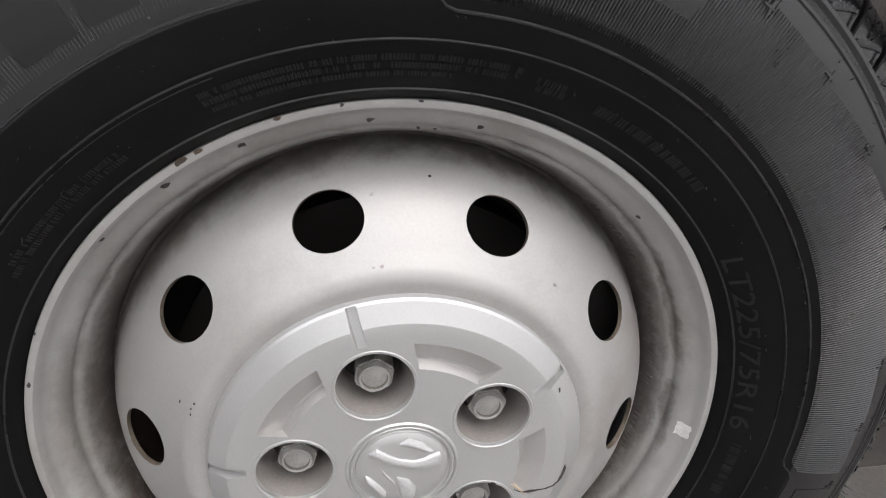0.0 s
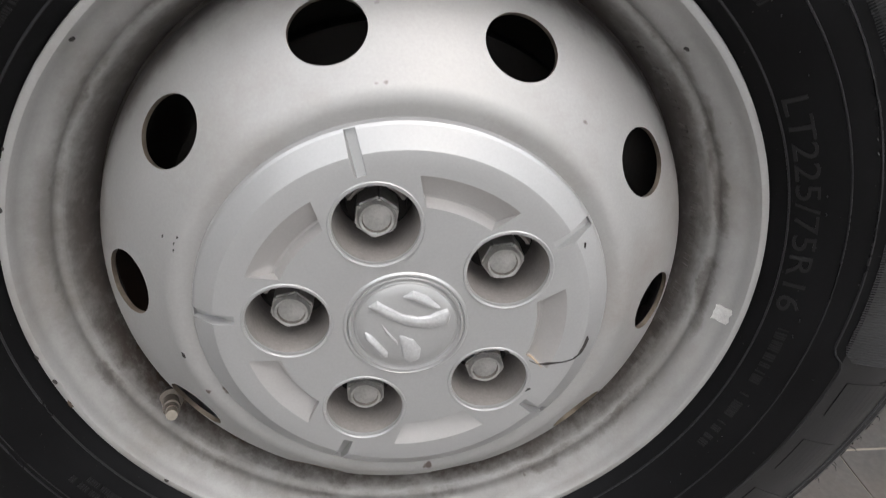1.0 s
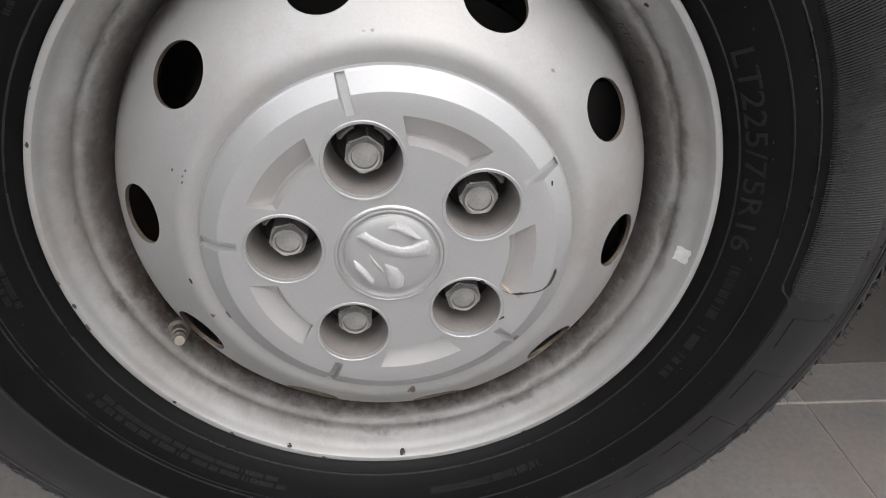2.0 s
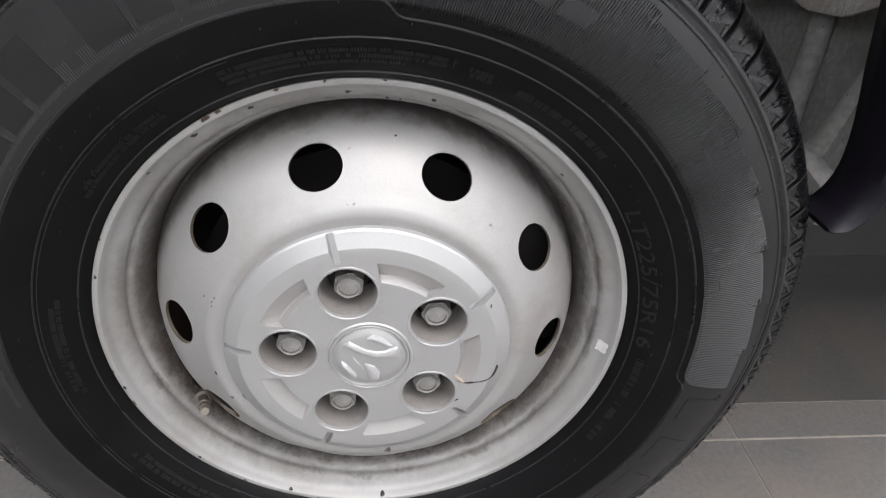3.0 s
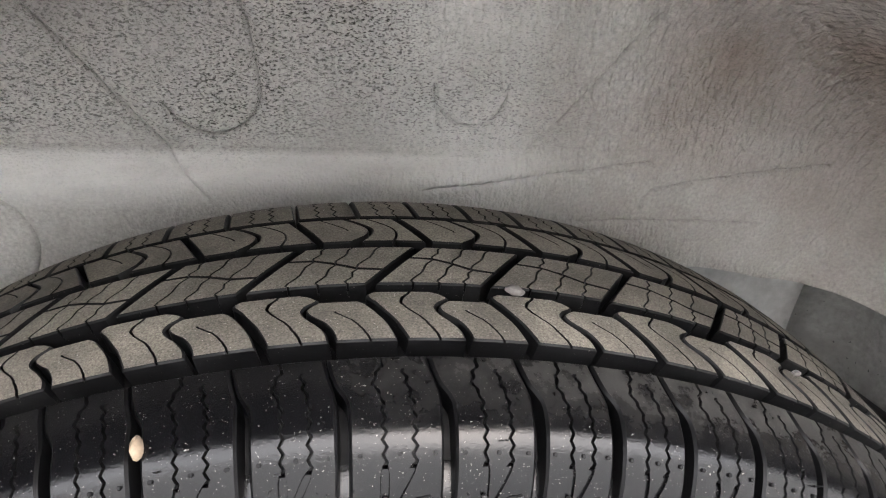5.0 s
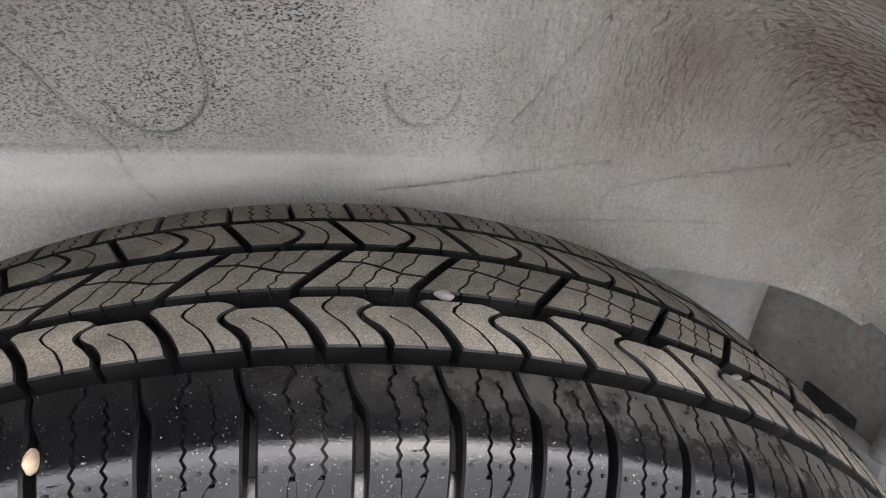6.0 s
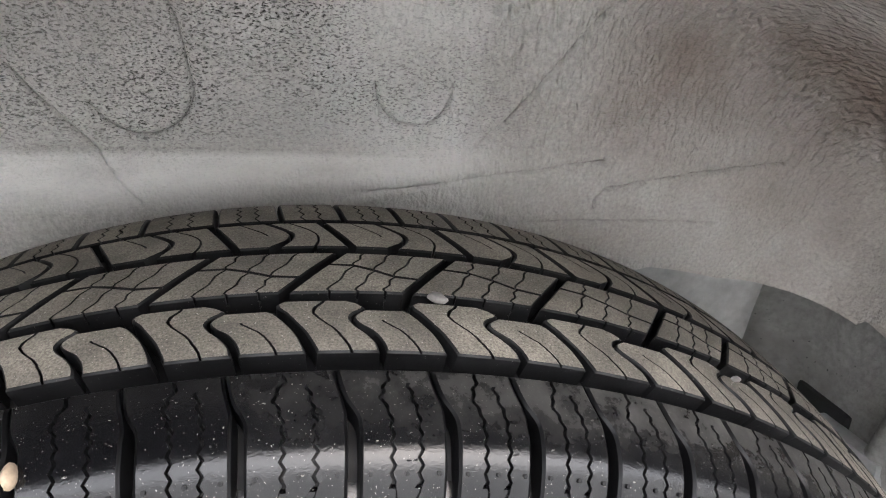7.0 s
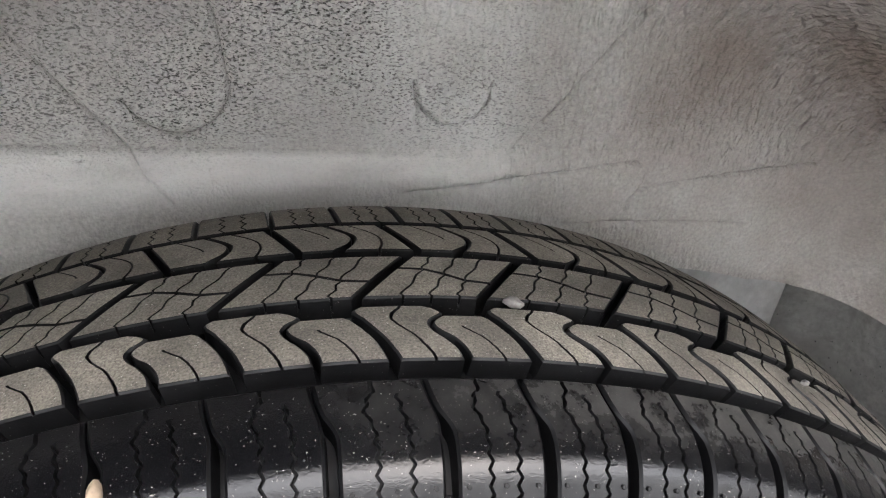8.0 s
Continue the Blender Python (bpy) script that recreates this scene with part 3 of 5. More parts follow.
def w_of(y):
    """Length from the crown for a place across the tread."""
    s, lo, hi = abs(MID - y), 0.0, 0.09
    for _ in range(30):
        m = (lo + hi) / 2
        lo, hi = (m, hi) if MID - skin(m)[0] < s else (lo, m)
    return lo if y < MID else -lo


rest = {}


def lug(name, bm, deg, mats, reach=78):
    """A lug near the top is a part of its own; those far round join into one."""
    d = (deg + 180) % 360 - 180
    if abs(d) < reach:
        part(name, bm, mats, tyre)
    else:
        me = bpy.data.meshes.new("tmp")
        bm.to_mesh(me)
        bm.free()
        if name not in rest:
            rest[name] = (bmesh.new(), mats)
        rest[name][0].from_mesh(me)
        bpy.data.meshes.remove(me)


CENTRE = pitches([-8.2, -1.07, 5.5, 13.0, 20.9, 26.95], 7.2)
RIB = pitches([-6.65, 0.47, 7.42, 15.1, 23.1], 7.2)
SHOULDER = pitches([-20.6, -16.4, -12.15, -7.2, -2.6, 2.42, 6.95, 11.05, 15.2], 4.5)
INNER = pitches([-11.0, -6.36, -2.3, 1.67, 5.49, 9.2], 4.2)
FAR_RIB = pitches([-4.08, 2.68, 9.94], 7.2)


def after(seq, i):
    return seq[i + 1] if i + 1 < len(seq) else seq[0] + 360


# middle rib: slanted blocks with three wavy cuts
for i, a in enumerate(CENTRE):
    b = after(CENTRE, i)
    sl = 3.05
    gap = 0.58
    left = lambda v, a=a: a + gap * 0.5 + sl * v
    right = lambda v, b=b: b - gap * 0.5 + sl * v
    cuts = [(lambda v, u=u: u - 0.16 * (v - 0.5) + zig(v, 0.018, 4), 0.00048, 0.0, 1.0, 0.004) for u in (0.25, 0.5, 0.75)]
    lug("tread_block", tread_block(left, right, w_of(0.0622), w_of(0.0893), cuts, nv=16, cross=lambda u: 0.66 - 0.30 * u + 0.05 * math.sin(u * 6.0), slit=2), a, [TREAD, GROOVE_SIDE, GROOVE])

# rib beside it: two hooked blocks to a pitch, parted by a wide groove and a slit that curls round at its head
WIDE_L = [(0.0, -0.28), (0.2, -0.52), (0.4, -0.90), (0.6, -1.45), (0.72, -1.87), (0.80, -2.35)]
WIDE_R = [(0.0, 0.28), (0.2, -0.03), (0.4, -0.42), (0.6, -0.95), (0.75, -1.38), (0.86, -1.80), (0.94, -1.80), (1.0, -1.30)]
SLIT_L = [(0.0, 3.32), (0.175, 3.16), (0.35, 2.65), (0.49, 2.11), (0.62, 1.90), (0.74, 2.16), (0.83, 2.70), (0.88, 2.55), (0.94, 2.20), (1.0, 1.50)]
SLIT_R = [(0.0, 3.68), (0.2, 3.46), (0.38, 3.00), (0.51, 2.36), (0.62, 2.08), (0.70, 2.26), (0.80, 2.78)]
CUT_ONE = [(0.0, 0.55), (0.25, 0.53), (0.45, 0.55), (0.59, 0.48), (0.73, 0.40), (0.84, 0.43), (0.96, 0.60), (1.0, 0.66)]
CUT_TWO = [(0.0, 0.56), (0.26, 0.52), (0.49, 0.48), (0.68, 0.42), (1.0, 0.36)]
RIB_LOW, RIB_HEAD = w_of(0.0320), w_of(0.0575)
RIB_NECK = RIB_LOW + 0.80 * (RIB_HEAD - RIB_LOW)
for i, a in enumerate(RIB):
    b = after(RIB, i)
    f = (b - a) / 7.0
    la = lambda v, a=a: a + spline(WIDE_R, v)
    ra = lambda v, a=a, f=f: a + f * spline(SLIT_L, v)
    lb = lambda v, a=a, f=f: a + f * spline(SLIT_R, 0.8 * v)
    rb = lambda v, b=b: b + spline(WIDE_L, 0.8 * v)
    c1 = [(lambda v: spline(CUT_ONE, v) + zig(v, 0.006, 9), 0.00045, 0.02, 0.97, 0.004)]
    c2 = [(lambda v: spline(CUT_TWO, v) + zig(v, 0.006, 8), 0.00045, 0.03, 0.70, 0.004)]
    lug("tread_block", tread_block(la, ra, RIB_LOW, RIB_HEAD, c1, nv=26, slit=2), a, [TREAD, GROOVE_SIDE, GROOVE])
    lug("tread_block", tread_block(lb, rb, RIB_LOW, RIB_NECK, c2, nv=22, slit=2), a + 3.5 * f, [TREAD, GROOVE_SIDE, GROOVE])
CURL = [(0.0, 0.0), (0.25, 0.75), (0.5, 0.85), (0.75, 0.1), (1.0, -0.8)]
for i, a in enumerate(FAR_RIB):
    b = after(FAR_RIB, i)
    m = a + 0.33 * (b - a)
    curl = lambda v: spline(CURL, v)
    la = lambda v, a=a: a + 0.22 - 1.95 * v
    ra = lambda v, m=m: m - 0.10 - 0.25 * max(1 - v / 0.25, 0) + curl(v)
    lb = lambda v, m=m: m + 0.10 + 0.25 * max(1 - v / 0.25, 0) + curl(v)
    rb = lambda v, b=b: b - 0.22 - 1.95 * v
    short = [(lambda v: 0.62 - 0.25 * (v - 0.5), 0.0004, 0.5, 1.0, 0.0035)]
    long = [(lambda v: 0.50 + 0.12 * math.sin(v * math.pi) - 0.10 * v, 0.0004, 0.0, 1.0, 0.0035)]
    lug("tread_block", tread_block(la, ra, w_of(0.0940), w_of(0.1180), short, nv=14, slit=2), a, [TREAD, GROOVE_SIDE, GROOVE])
    lug("tread_block", tread_block(lb, rb, w_of(0.0940), w_of(0.1180), long, nv=14, slit=2), m, [TREAD, GROOVE_SIDE, GROOVE])

# outer shoulder: black lugs that run down on to the sidewall
W0, W1 = w_of(0.0250), length_at(0.3482)
BEND = [(0.0, -0.80), (0.11, -0.62), (0.19, -0.40), (0.27, -0.12), (0.36, 0.0), (0.65, 0.0), (1.0, -0.1)]
SIPE_ONE = [(0.0, 0.52), (0.07, 0.51), (0.17, 0.385), (0.3, 0.365), (0.62, 0.37)]
SIPE_TWO = [(0.0, 0.73), (0.1, 0.72), (0.25, 0.69), (0.62, 0.69)]
for i, a in enumerate(SHOULDER):
    b = after(SHOULDER, i)
    bend = lambda v: spline(BEND, v)
    left = lambda v, a=a: a + bend(v) + float(np.interp(v, [0.0, 0.19, 0.30], [0.05, 0.07, 0.29]))
    right = lambda v, b=b: b + bend(v) - float(np.interp(v, [0.0, 0.20, 0.33], [0.05, 0.06, 0.27]))
    c1 = lambda v: spline(SIPE_ONE, v) + zig(v, 0.024, 13) * min(v / 0.1, 1) if v < 0.62 else 0.37 - 0.02 * (v - 0.62)
    c2 = lambda v: spline(SIPE_TWO, v) + zig(v, 0.026, 13) if v < 0.62 else 0.69 - 0.22 * min((v - 0.62) / 0.2, 1.0)
    deep = lambda v: 0.0026 if v < 0.63 else 0.0011
    cuts = [(c1, 0.0006, 0.0, 0.84, deep), (c2, 0.0006, 0.10, 0.82, deep)]
    wedge = [((0.16, 0.985), (0.13, 0.955), (0.70, 0.800), (0.86, 0.785), (0.90, 0.815), (0.74, 0.850), (0.30, 0.985)), 0.0010], [((0.82, 0.85), (0.91, 0.83), (0.96, 0.985), (0.88, 0.985)), 0.0008], \
        [[(0.37 + 0.035 * math.cos(k * math.pi / 4), 0.80 + 0.013 * math.sin(k * math.pi / 4)) for k in range(8)], 0.0010]
    dots = [([(u + 0.026 * math.cos(k * math.pi / 4), 0.575 + 0.012 * math.sin(k * math.pi / 4)) for k in range(8)], 0.0007) for u in (0.11, 0.53, 0.90)]
    lug("shoulder_lug", tread_block(left, right, W0, W1, cuts, nv=54, soft=0.0009, extra=[*wedge, *dots], slit=2, slit_to=0.62, swell=lambda v: 1.0 + 1.5 * min(max((v - 0.61) / 0.06, 0.0), 1.0)), a, [RUBBER_WET, LUG_SIDE, GROOVE, RUBBER_DUSTY])
for i, a in enumerate(INNER):
    b = after(INNER, i)
    left = lambda v, a=a: a + 0.13 + 1.2 * (0.45 - v)
    right = lambda v, b=b: b - 0.13 + 1.2 * (0.45 - v)
    cuts = [(lambda v, u=u: u + zig(v, 0.04, 6), 0.0004, 0.0, 1.0, 0.0025) for u in (0.35, 0.65)]
    lug("shoulder_lug", tread_block(left, right, w_of(0.1206), -length_at(0.362), cuts, nv=12, slit=2), a, [TREAD, GROOVE_SIDE, GROOVE])
for nm, (bm, mats) in rest.items():
    tagged(part(nm + "_rest", bm, mats, tyre), kind="stuff")


def ridge(radius, a0=0.0, a1=360.0, width=0.0012, height=0.0009, name="sidewall_ridge"):
    """A raised line round the sidewall."""
    bm = bmesh.new()
    steps = max(int(abs(a1 - a0) / 1.0), 4)
    prev = None
    first = None
    for k in range(steps + 1):
        a = a0 + (a1 - a0) * k / steps
        w = length_at(radius(a) if callable(radius) else radius)
        row = [bm.verts.new(on_tyre(a, w + o * width, h)) for o, h in ((-0.9, -0.0003), (-0.35, height), (0.35, height), (0.9, -0.0003))]
        if prev:
            for j in range(3):
                bm.faces.new((prev[j], prev[j + 1], row[j + 1], row[j]))
        prev = row
    bmesh.ops.recalc_face_normals(bm, faces=bm.faces)
    return part(name, bm, RUBBER_RAISED, tyre)


def border(a):
    """The radius of the stepped line, by degrees from the top."""
    t = (a + 180) % 360 - 180
    up = 1 / (1 + math.exp((t - 3.3) * 2.2)) if t < 55 else 1 / (1 + math.exp(-(t - 97.5) * 2.2))
    return 0.2700 + 0.0112 * up


ridge(border, -180, 180, 0.0011, 0.0011)
ridge(0.2562, width=0.0008, height=0.0009)
ridge(0.3468, width=0.0034, height=0.0018)
ridge(0.3390, width=0.0015, height=0.0010)
ridge(0.2300, width=0.0009, height=0.0008)
ridge(0.2535, -160, -20, width=0.0005, height=0.0004)


def raised(name, quads, h=0.0008, mat=RUBBER_RAISED, label="", base=-0.0003, kind="", na=1, nr=1):
    """Raised patches on the sidewall: quads of corners (degrees, radius): outer pair, then inner pair. They follow its curve."""
    bm = bmesh.new()
    for (a0, r1), (a1, _), (b1, r0), (b0, _) in quads:
        g = []
        for i in range(na + 1):
            row = []
            for j in range(nr + 1):
                f, k = i / na, j / nr
                top_a, low_a = a0 + (a1 - a0) * f, b0 + (b1 - b0) * f
                row.append(bm.verts.new(on_tyre(top_a + (low_a - top_a) * k, length_at(r1 + (r0 - r1) * k), h)))
            g.append(row)
        for p, q in zip(g, g[1:]):
            for j in range(nr):
                bm.faces.new((p[j], p[j + 1], q[j + 1], q[j]))
        rim_v = [g[i][0] for i in range(na + 1)] + [g[na][j] for j in range(1, nr + 1)] + [g[i][nr] for i in range(na - 1, -1, -1)] + [g[0][j] for j in range(nr - 1, 0, -1)]
        low = []
        for v in rim_v:
            rr = math.hypot(v.co.x, v.co.z)
            low.append(bm.verts.new(on_tyre(math.degrees(math.atan2(v.co.x, v.co.z)), length_at(min(rr, 0.345)), base)))
        for k in range(len(rim_v)):
            k2 = (k + 1) % len(rim_v)
            bm.faces.new((rim_v[k], rim_v[k2], low[k2], low[k]))
    bmesh.ops.recalc_face_normals(bm, faces=bm.faces)
    ob = part(name, bm, mat, tyre, label, smooth=False)
    return tagged(ob, kind=kind) if kind else ob


# blocks in place of the maker's lettering, in the serrated band
def letter(a0, a1, r0, r1, lean=0.0):
    return [[(a0 + lean, r1), (a1 + lean, r1), (a1, r0), (a0, r0)]]


NAME_MARKS = [(-49.5, -45.2, 0.291, 0.326), (-44.0, -39.2, 0.291, 0.326), (-33.5, -28.0, 0.292, 0.327), (-27.0, -22.2, 0.292, 0.327),
              (-21.2, -14.2, 0.292, 0.327), (-10.6, -7.2, 0.2965, 0.3115), (-6.6, -3.0, 0.2965, 0.3115), (-2.4, 1.0, 0.2965, 0.3115),
              (-61.0, -56.5, 0.291, 0.326), (-55.4, -50.8, 0.291, 0.326), (101, 106.5, 0.291, 0.326), (111, 117, 0.291, 0.326),
              (121, 126, 0.292, 0.326), (127.5, 132, 0.292, 0.326), (134, 139, 0.292, 0.326), (141, 145.5, 0.292, 0.326)]
for a0, a1, r0, r1 in NAME_MARKS:
    shape = letter(a0, a1, r0, r1)
    if a1 - a0 > 6:
        # waisted plate: two wedges that meet in the middle
        mid, rm, hw = (a0 + a1) / 2, (r0 + r1) / 2, (a1 - a0) * 0.16
        shape = [[(a0, r1), (a1 - 0.6, r1), (mid + hw, rm), (mid - hw, rm)], [(mid - hw, rm), (mid + hw, rm), (a1 + 0.6, r0), (a0 + 0.6, r0)]]
    raised("letter_plate", shape, 0.0005, LETTER if a0 < 90 else RUBBER, na=5, nr=6)
for a0, a1, r0, r1 in [(13.5, 17.5, 0.299, 0.312), (18.3, 21.8, 0.300, 0.313), (22.6, 27.0, 0.299, 0.312), (15, 26, 0.3145, 0.3165)]:
    raised("emblem_plate", letter(a0, a1, r0, r1, 0.8), 0.0006, RUBBER, na=4, nr=3)

STEPS = [33.5 + 9.6 * k for k in range(8)]


def brim(d):
    """The outer edge of the serration: stepped like saw teeth past the top of the tyre."""
    if d < 24 or d > 112:
        return 0.336
    t = ((d - STEPS[0]) / 9.6) % 1.0
    return float(np.interp(d, [24, 40], [0.336, 0.3235])) + 0.0048 * t


for d in STEPS:
    raised("tick", [[(d - 0.12, 0.3305), (d + 0.12, 0.3305), (d + 0.12, 0.3215), (d - 0.12, 0.3215)], [(d - 0.9, 0.3268), (d + 0.5, 0.3262), (d + 0.5, 0.3255), (d - 0.9, 0.3261)]], 0.0009, RUBBER)

# fine serration between the stepped line and the upper ridge, worn away beside the large marks
def serration(mat, tall):
    verts, faces = [], []
    count = 1000
    for k in range(count):
        a = k * 360 / count
        d = (a + 180) % 360 - 180
        if d > 98 or d < -100:
            continue
        lo, hi = border(a) + 0.0062, brim(d)
        fade = min(max((d + 22) / 11, 0.05), 1.0) if -22 <= d < 0 else 1.0
        spans = [(lo, hi)]
        if -100 < d < -22:
            # only a row of short teeth, and patches left between the large marks
            spans = [(lo, lo + (0.012 if min(abs(d - c) for c in (-27.6, -34.4, -38.2, -44.6, -50.2)) < 1.1 else 0.0042))]
            fade = 0.22
        for a0, a1, r0, r1 in NAME_MARKS:
            if a0 - 0.3 < d < a1 + 0.3:
                spans = [(lo, r0 - 0.001), (r1 + 0.001, hi)] if d > -22 else spans
        for p, q in spans:
            if q - p < 0.003:
                continue
            m = 5
            start = len(verts)
            for n in range(m + 1):
                r = p + (q - p) * n / m
                skew = (r - 0.30) * 16
                w = length_at(r)
                for off, h in ((-0.115, -0.0002), (0.0, tall * fade), (0.115, -0.0002)):
                    verts.append(on_tyre(a + skew + off, w, h))
            for n in range(m):
                v = start + n * 3
                faces += [(v, v + 1, v + 4, v + 3), (v + 1, v + 2, v + 5, v + 4)]
    me = bpy.data.meshes.new("serration")
    me.from_pydata(verts, [], faces)
    me.materials.append(mat)
    ob = new("serration", me)
    ob.parent = tyre
    tagged(ob, kind="stuff")


serration(SERRATED, 0.0008)


def lettering(text, a0, radius, size, h=0.00045, name="lettering"):
    """Raised letters round the sidewall, heads outward, read clockwise."""
    data = bpy.data.curves.new("text", "FONT")
    data.body, data.size = text, size
    data.resolution_u = 3
    tmp = new("text", data)
    bpy.context.view_layer.update()
    me = bpy.data.meshes.new_from_object(tmp.evaluated_get(bpy.context.evaluated_depsgraph_get()))
    bpy.data.objects.remove(tmp)
    bm = bmesh.new()
    bm.from_mesh(me)
    out = bmesh.ops.extrude_face_region(bm, geom=list(bm.faces))
    topv = {v for v in out["geom"] if isinstance(v, bmesh.types.BMVert)}
    for v in bm.verts:
        x, y = v.co.x * 1.74, v.co.y
        v.co = on_tyre(a0 + math.degrees(x / radius), length_at(radius + y), h if v in topv else -0.0003)
    bmesh.ops.recalc_face_normals(bm, faces=bm.faces)
    return part(name, bm, WRITING, tyre, smooth=False)


lettering("LT225/75R16", 57.0, 0.2325, 0.0150)


def bars(a0, a1, radius, tall, seed, step=0.42):
    """Plain bars in place of small writing."""
    rnd = random.Random(seed)
    quads, a = [], a0
    while a < a1:
        n = rnd.uniform(0.18, 0.34)
        if rnd.random() > 0.16:
            quads.append([(a, radius + tall), (a + n, radius + tall), (a + n, radius), (a, radius)])
        a += n + rnd.uniform(0.10, 0.2)
    raised("small_writing", quads, 0.0005, WRITING, kind="stuff")


bars(-22.5, 14, 0.2462, 0.0030, 1)
bars(-22.5, 13, 0.2420, 0.0030, 2)
bars(-22, 6, 0.2378, 0.0028, 3)
bars(-54, -34, 0.2415, 0.0026, 4)
bars(-55, -33, 0.2378, 0.0026, 5)
bars(16, 20, 0.2440, 0.0032, 6)
bars(16, 20, 0.2400, 0.0032, 7)
bars(95, 106, 0.2375, 0.0055, 8)
bars(108, 120, 0.2375, 0.0050, 9)
bars(-100, -80, 0.2445, 0.003, 10)
bars(-101, -78, 0.2405, 0.003, 11)
bars(150, 172, 0.2405, 0.005, 12)
bars(-160, -120, 0.2425, 0.0035, 13)
bars(-158, -122, 0.2380, 0.003, 14)
bars(24, 44, 0.2400, 0.0050, 15)

# moulding whiskers
rnd = random.Random(5)
bm = bmesh.new()
for k in range(300):
    a = rnd.uniform(-95, 165)
    w = length_at(rnd.choice((0.2455, 0.268, 0.281, 0.335, 0.3425, 0.3425))) if rnd.random() < 0.7 else rnd.uniform(0.075, 0.118)
    L = rnd.uniform(0.0008, 0.0035)
    p, q = on_tyre(a, w, -0.0003), on_tyre(a + rnd.uniform(-0.3, 0.3), w, L)
    tube(bm, [p, q], [0.00035, 0.00022], 5)
for k in range(70):
    a = rnd.uniform(70, 158)
    w = rnd.uniform(0.052, 0.108)
    L = rnd.uniform(0.0025, 0.0065)
    tube(bm, [on_tyre(a, w, -0.0003), on_tyre(a + rnd.uniform(-0.2, 0.2), w, L * 0.6), on_tyre(a + rnd.uniform(-0.5, 0.5), w + rnd.uniform(-0.001, 0.001), L)], [0.00032, 0.00026, 0.00015], 5)
tagged(part("rubber_whisker", bm, RUBBER_RAISED, tyre), kind="stuff")

# ---------------------------------------------------------------- rim
PHI = 104.1  # degrees of the first bolt, anticlockwise from +x

RIM = [(0.2215, 0.0045), (0.2229, 0.0030), (0.2230, 0.0002), (0.2224, -0.0014), (0.2206, -0.0019), (0.2182, -0.0012), (0.2168, 0.0008), (0.2158, 0.0040),
       (0.2138, 0.0078), (0.2108, 0.0104), (0.2078, 0.0126), (0.2056, 0.0148), (0.2043, 0.0172), (0.2037, 0.0198), (0.2038, 0.0214), (0.2030, 0.0230), (0.2014, 0.0240),
       (0.1998, 0.0252), (0.1986, 0.0270), (0.1974, 0.0298), (0.1960, 0.0335), (0.1946, 0.0375), (0.1932, 0.0418), (0.1919, 0.0462), (0.1908, 0.0510), (0.1900, 0.0560), (0.1896, 0.0600), (0.1895, 0.0700), (0.1890, 0.100), (0.200, 0.118), (0.204, 0.140),
       (0.216, 0.147), (0.2225, 0.1535), (0.2215, 0.156), (0.214, 0.150), (0.2015, 0.143), (0.1975, 0.120), (0.186, 0.102), (0.186, 0.05)]

rich = []
for p, q in zip(RIM, RIM[1:]):
    n = 4 if p[0] < 0.2 and p[1] < 0.07 else 1
    rich += [(p[0] + (q[0] - p[0]) * k / n, p[1] + (q[1] - p[1]) * k / n) for k in range(n)]
bm = lathe(rich + [RIM[-1]], 240)
# Inner barrel painted in the grime colour to look shaded through the holes.
for f in bm.faces:
    if f.calc_center_median().y > 0.058:
        f.material_index = 1
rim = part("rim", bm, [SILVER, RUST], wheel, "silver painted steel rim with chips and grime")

DISC = [(0.1000, -0.0160), (0.1120, -0.0182), (0.1190, -0.0198), (0.1240, -0.0210), (0.1285, -0.0208), (0.1335, -0.0178), (0.1385, -0.0130), (0.1440, -0.0092), (0.1520, -0.0030),
        (0.1620, 0.0058), (0.1700, 0.0140), (0.1762, 0.0222), (0.1806, 0.0300), (0.1838, 0.0380), (0.1860, 0.0470), (0.1876, 0.0560), (0.1925, 0.0620)]
back = [(r - 0.0012, y + 0.0030) for r, y in DISC[::-1]]
rich = []
for p, q in zip(DISC, DISC[1:]):
    rich += [(p[0] + (q[0] - p[0]) * k / (3 if p[0] > 0.17 else 1), p[1] + (q[1] - p[1]) * k / (3 if p[0] > 0.17 else 1)) for k in range(3 if p[0] > 0.17 else 1)]
bm = lathe(rich + [DISC[-1]] + back, 240, closed=True)
disc = part("wheel_disc", bm, [SILVER, BARE], rim)


def cutter(bm, mat):
    me = bpy.data.meshes.new("cutter")
    bmesh.ops.recalc_face_normals(bm, faces=bm.faces)
    bm.to_mesh(me)
    bm.free()
    me.materials.append(mat)
    return new("cutter", me)


cutters = []
bm = bmesh.new()
for k in range(10):
    a = radians(PHI - 36 * k)
    er = Vector((math.cos(a), 0, math.sin(a)))
    axis = (Vector((0, -1, 0)) * 0.80 + er * 0.60).normalized()
    c = er * 0.1588 + Vector((0, 0.0028, 0))
    tangent = Vector((-math.sin(a), 0, math.cos(a)))
    side = axis.cross(tangent)
    q = Matrix((tangent, side, axis)).transposed().to_4x4()
    bmesh.ops.create_cone(bm, cap_ends=True, segments=48, radius1=1.0, radius2=1.0, depth=0.03, matrix=Matrix.Translation(c) @ q @ Matrix.Diagonal((0.0204, 0.0186, 1, 1)))
cut(disc, [cutter(bm, BARE)])

# grime that has gathered in the gutter between disc and rim
bm = bmesh.new()
rnd = random.Random(9)
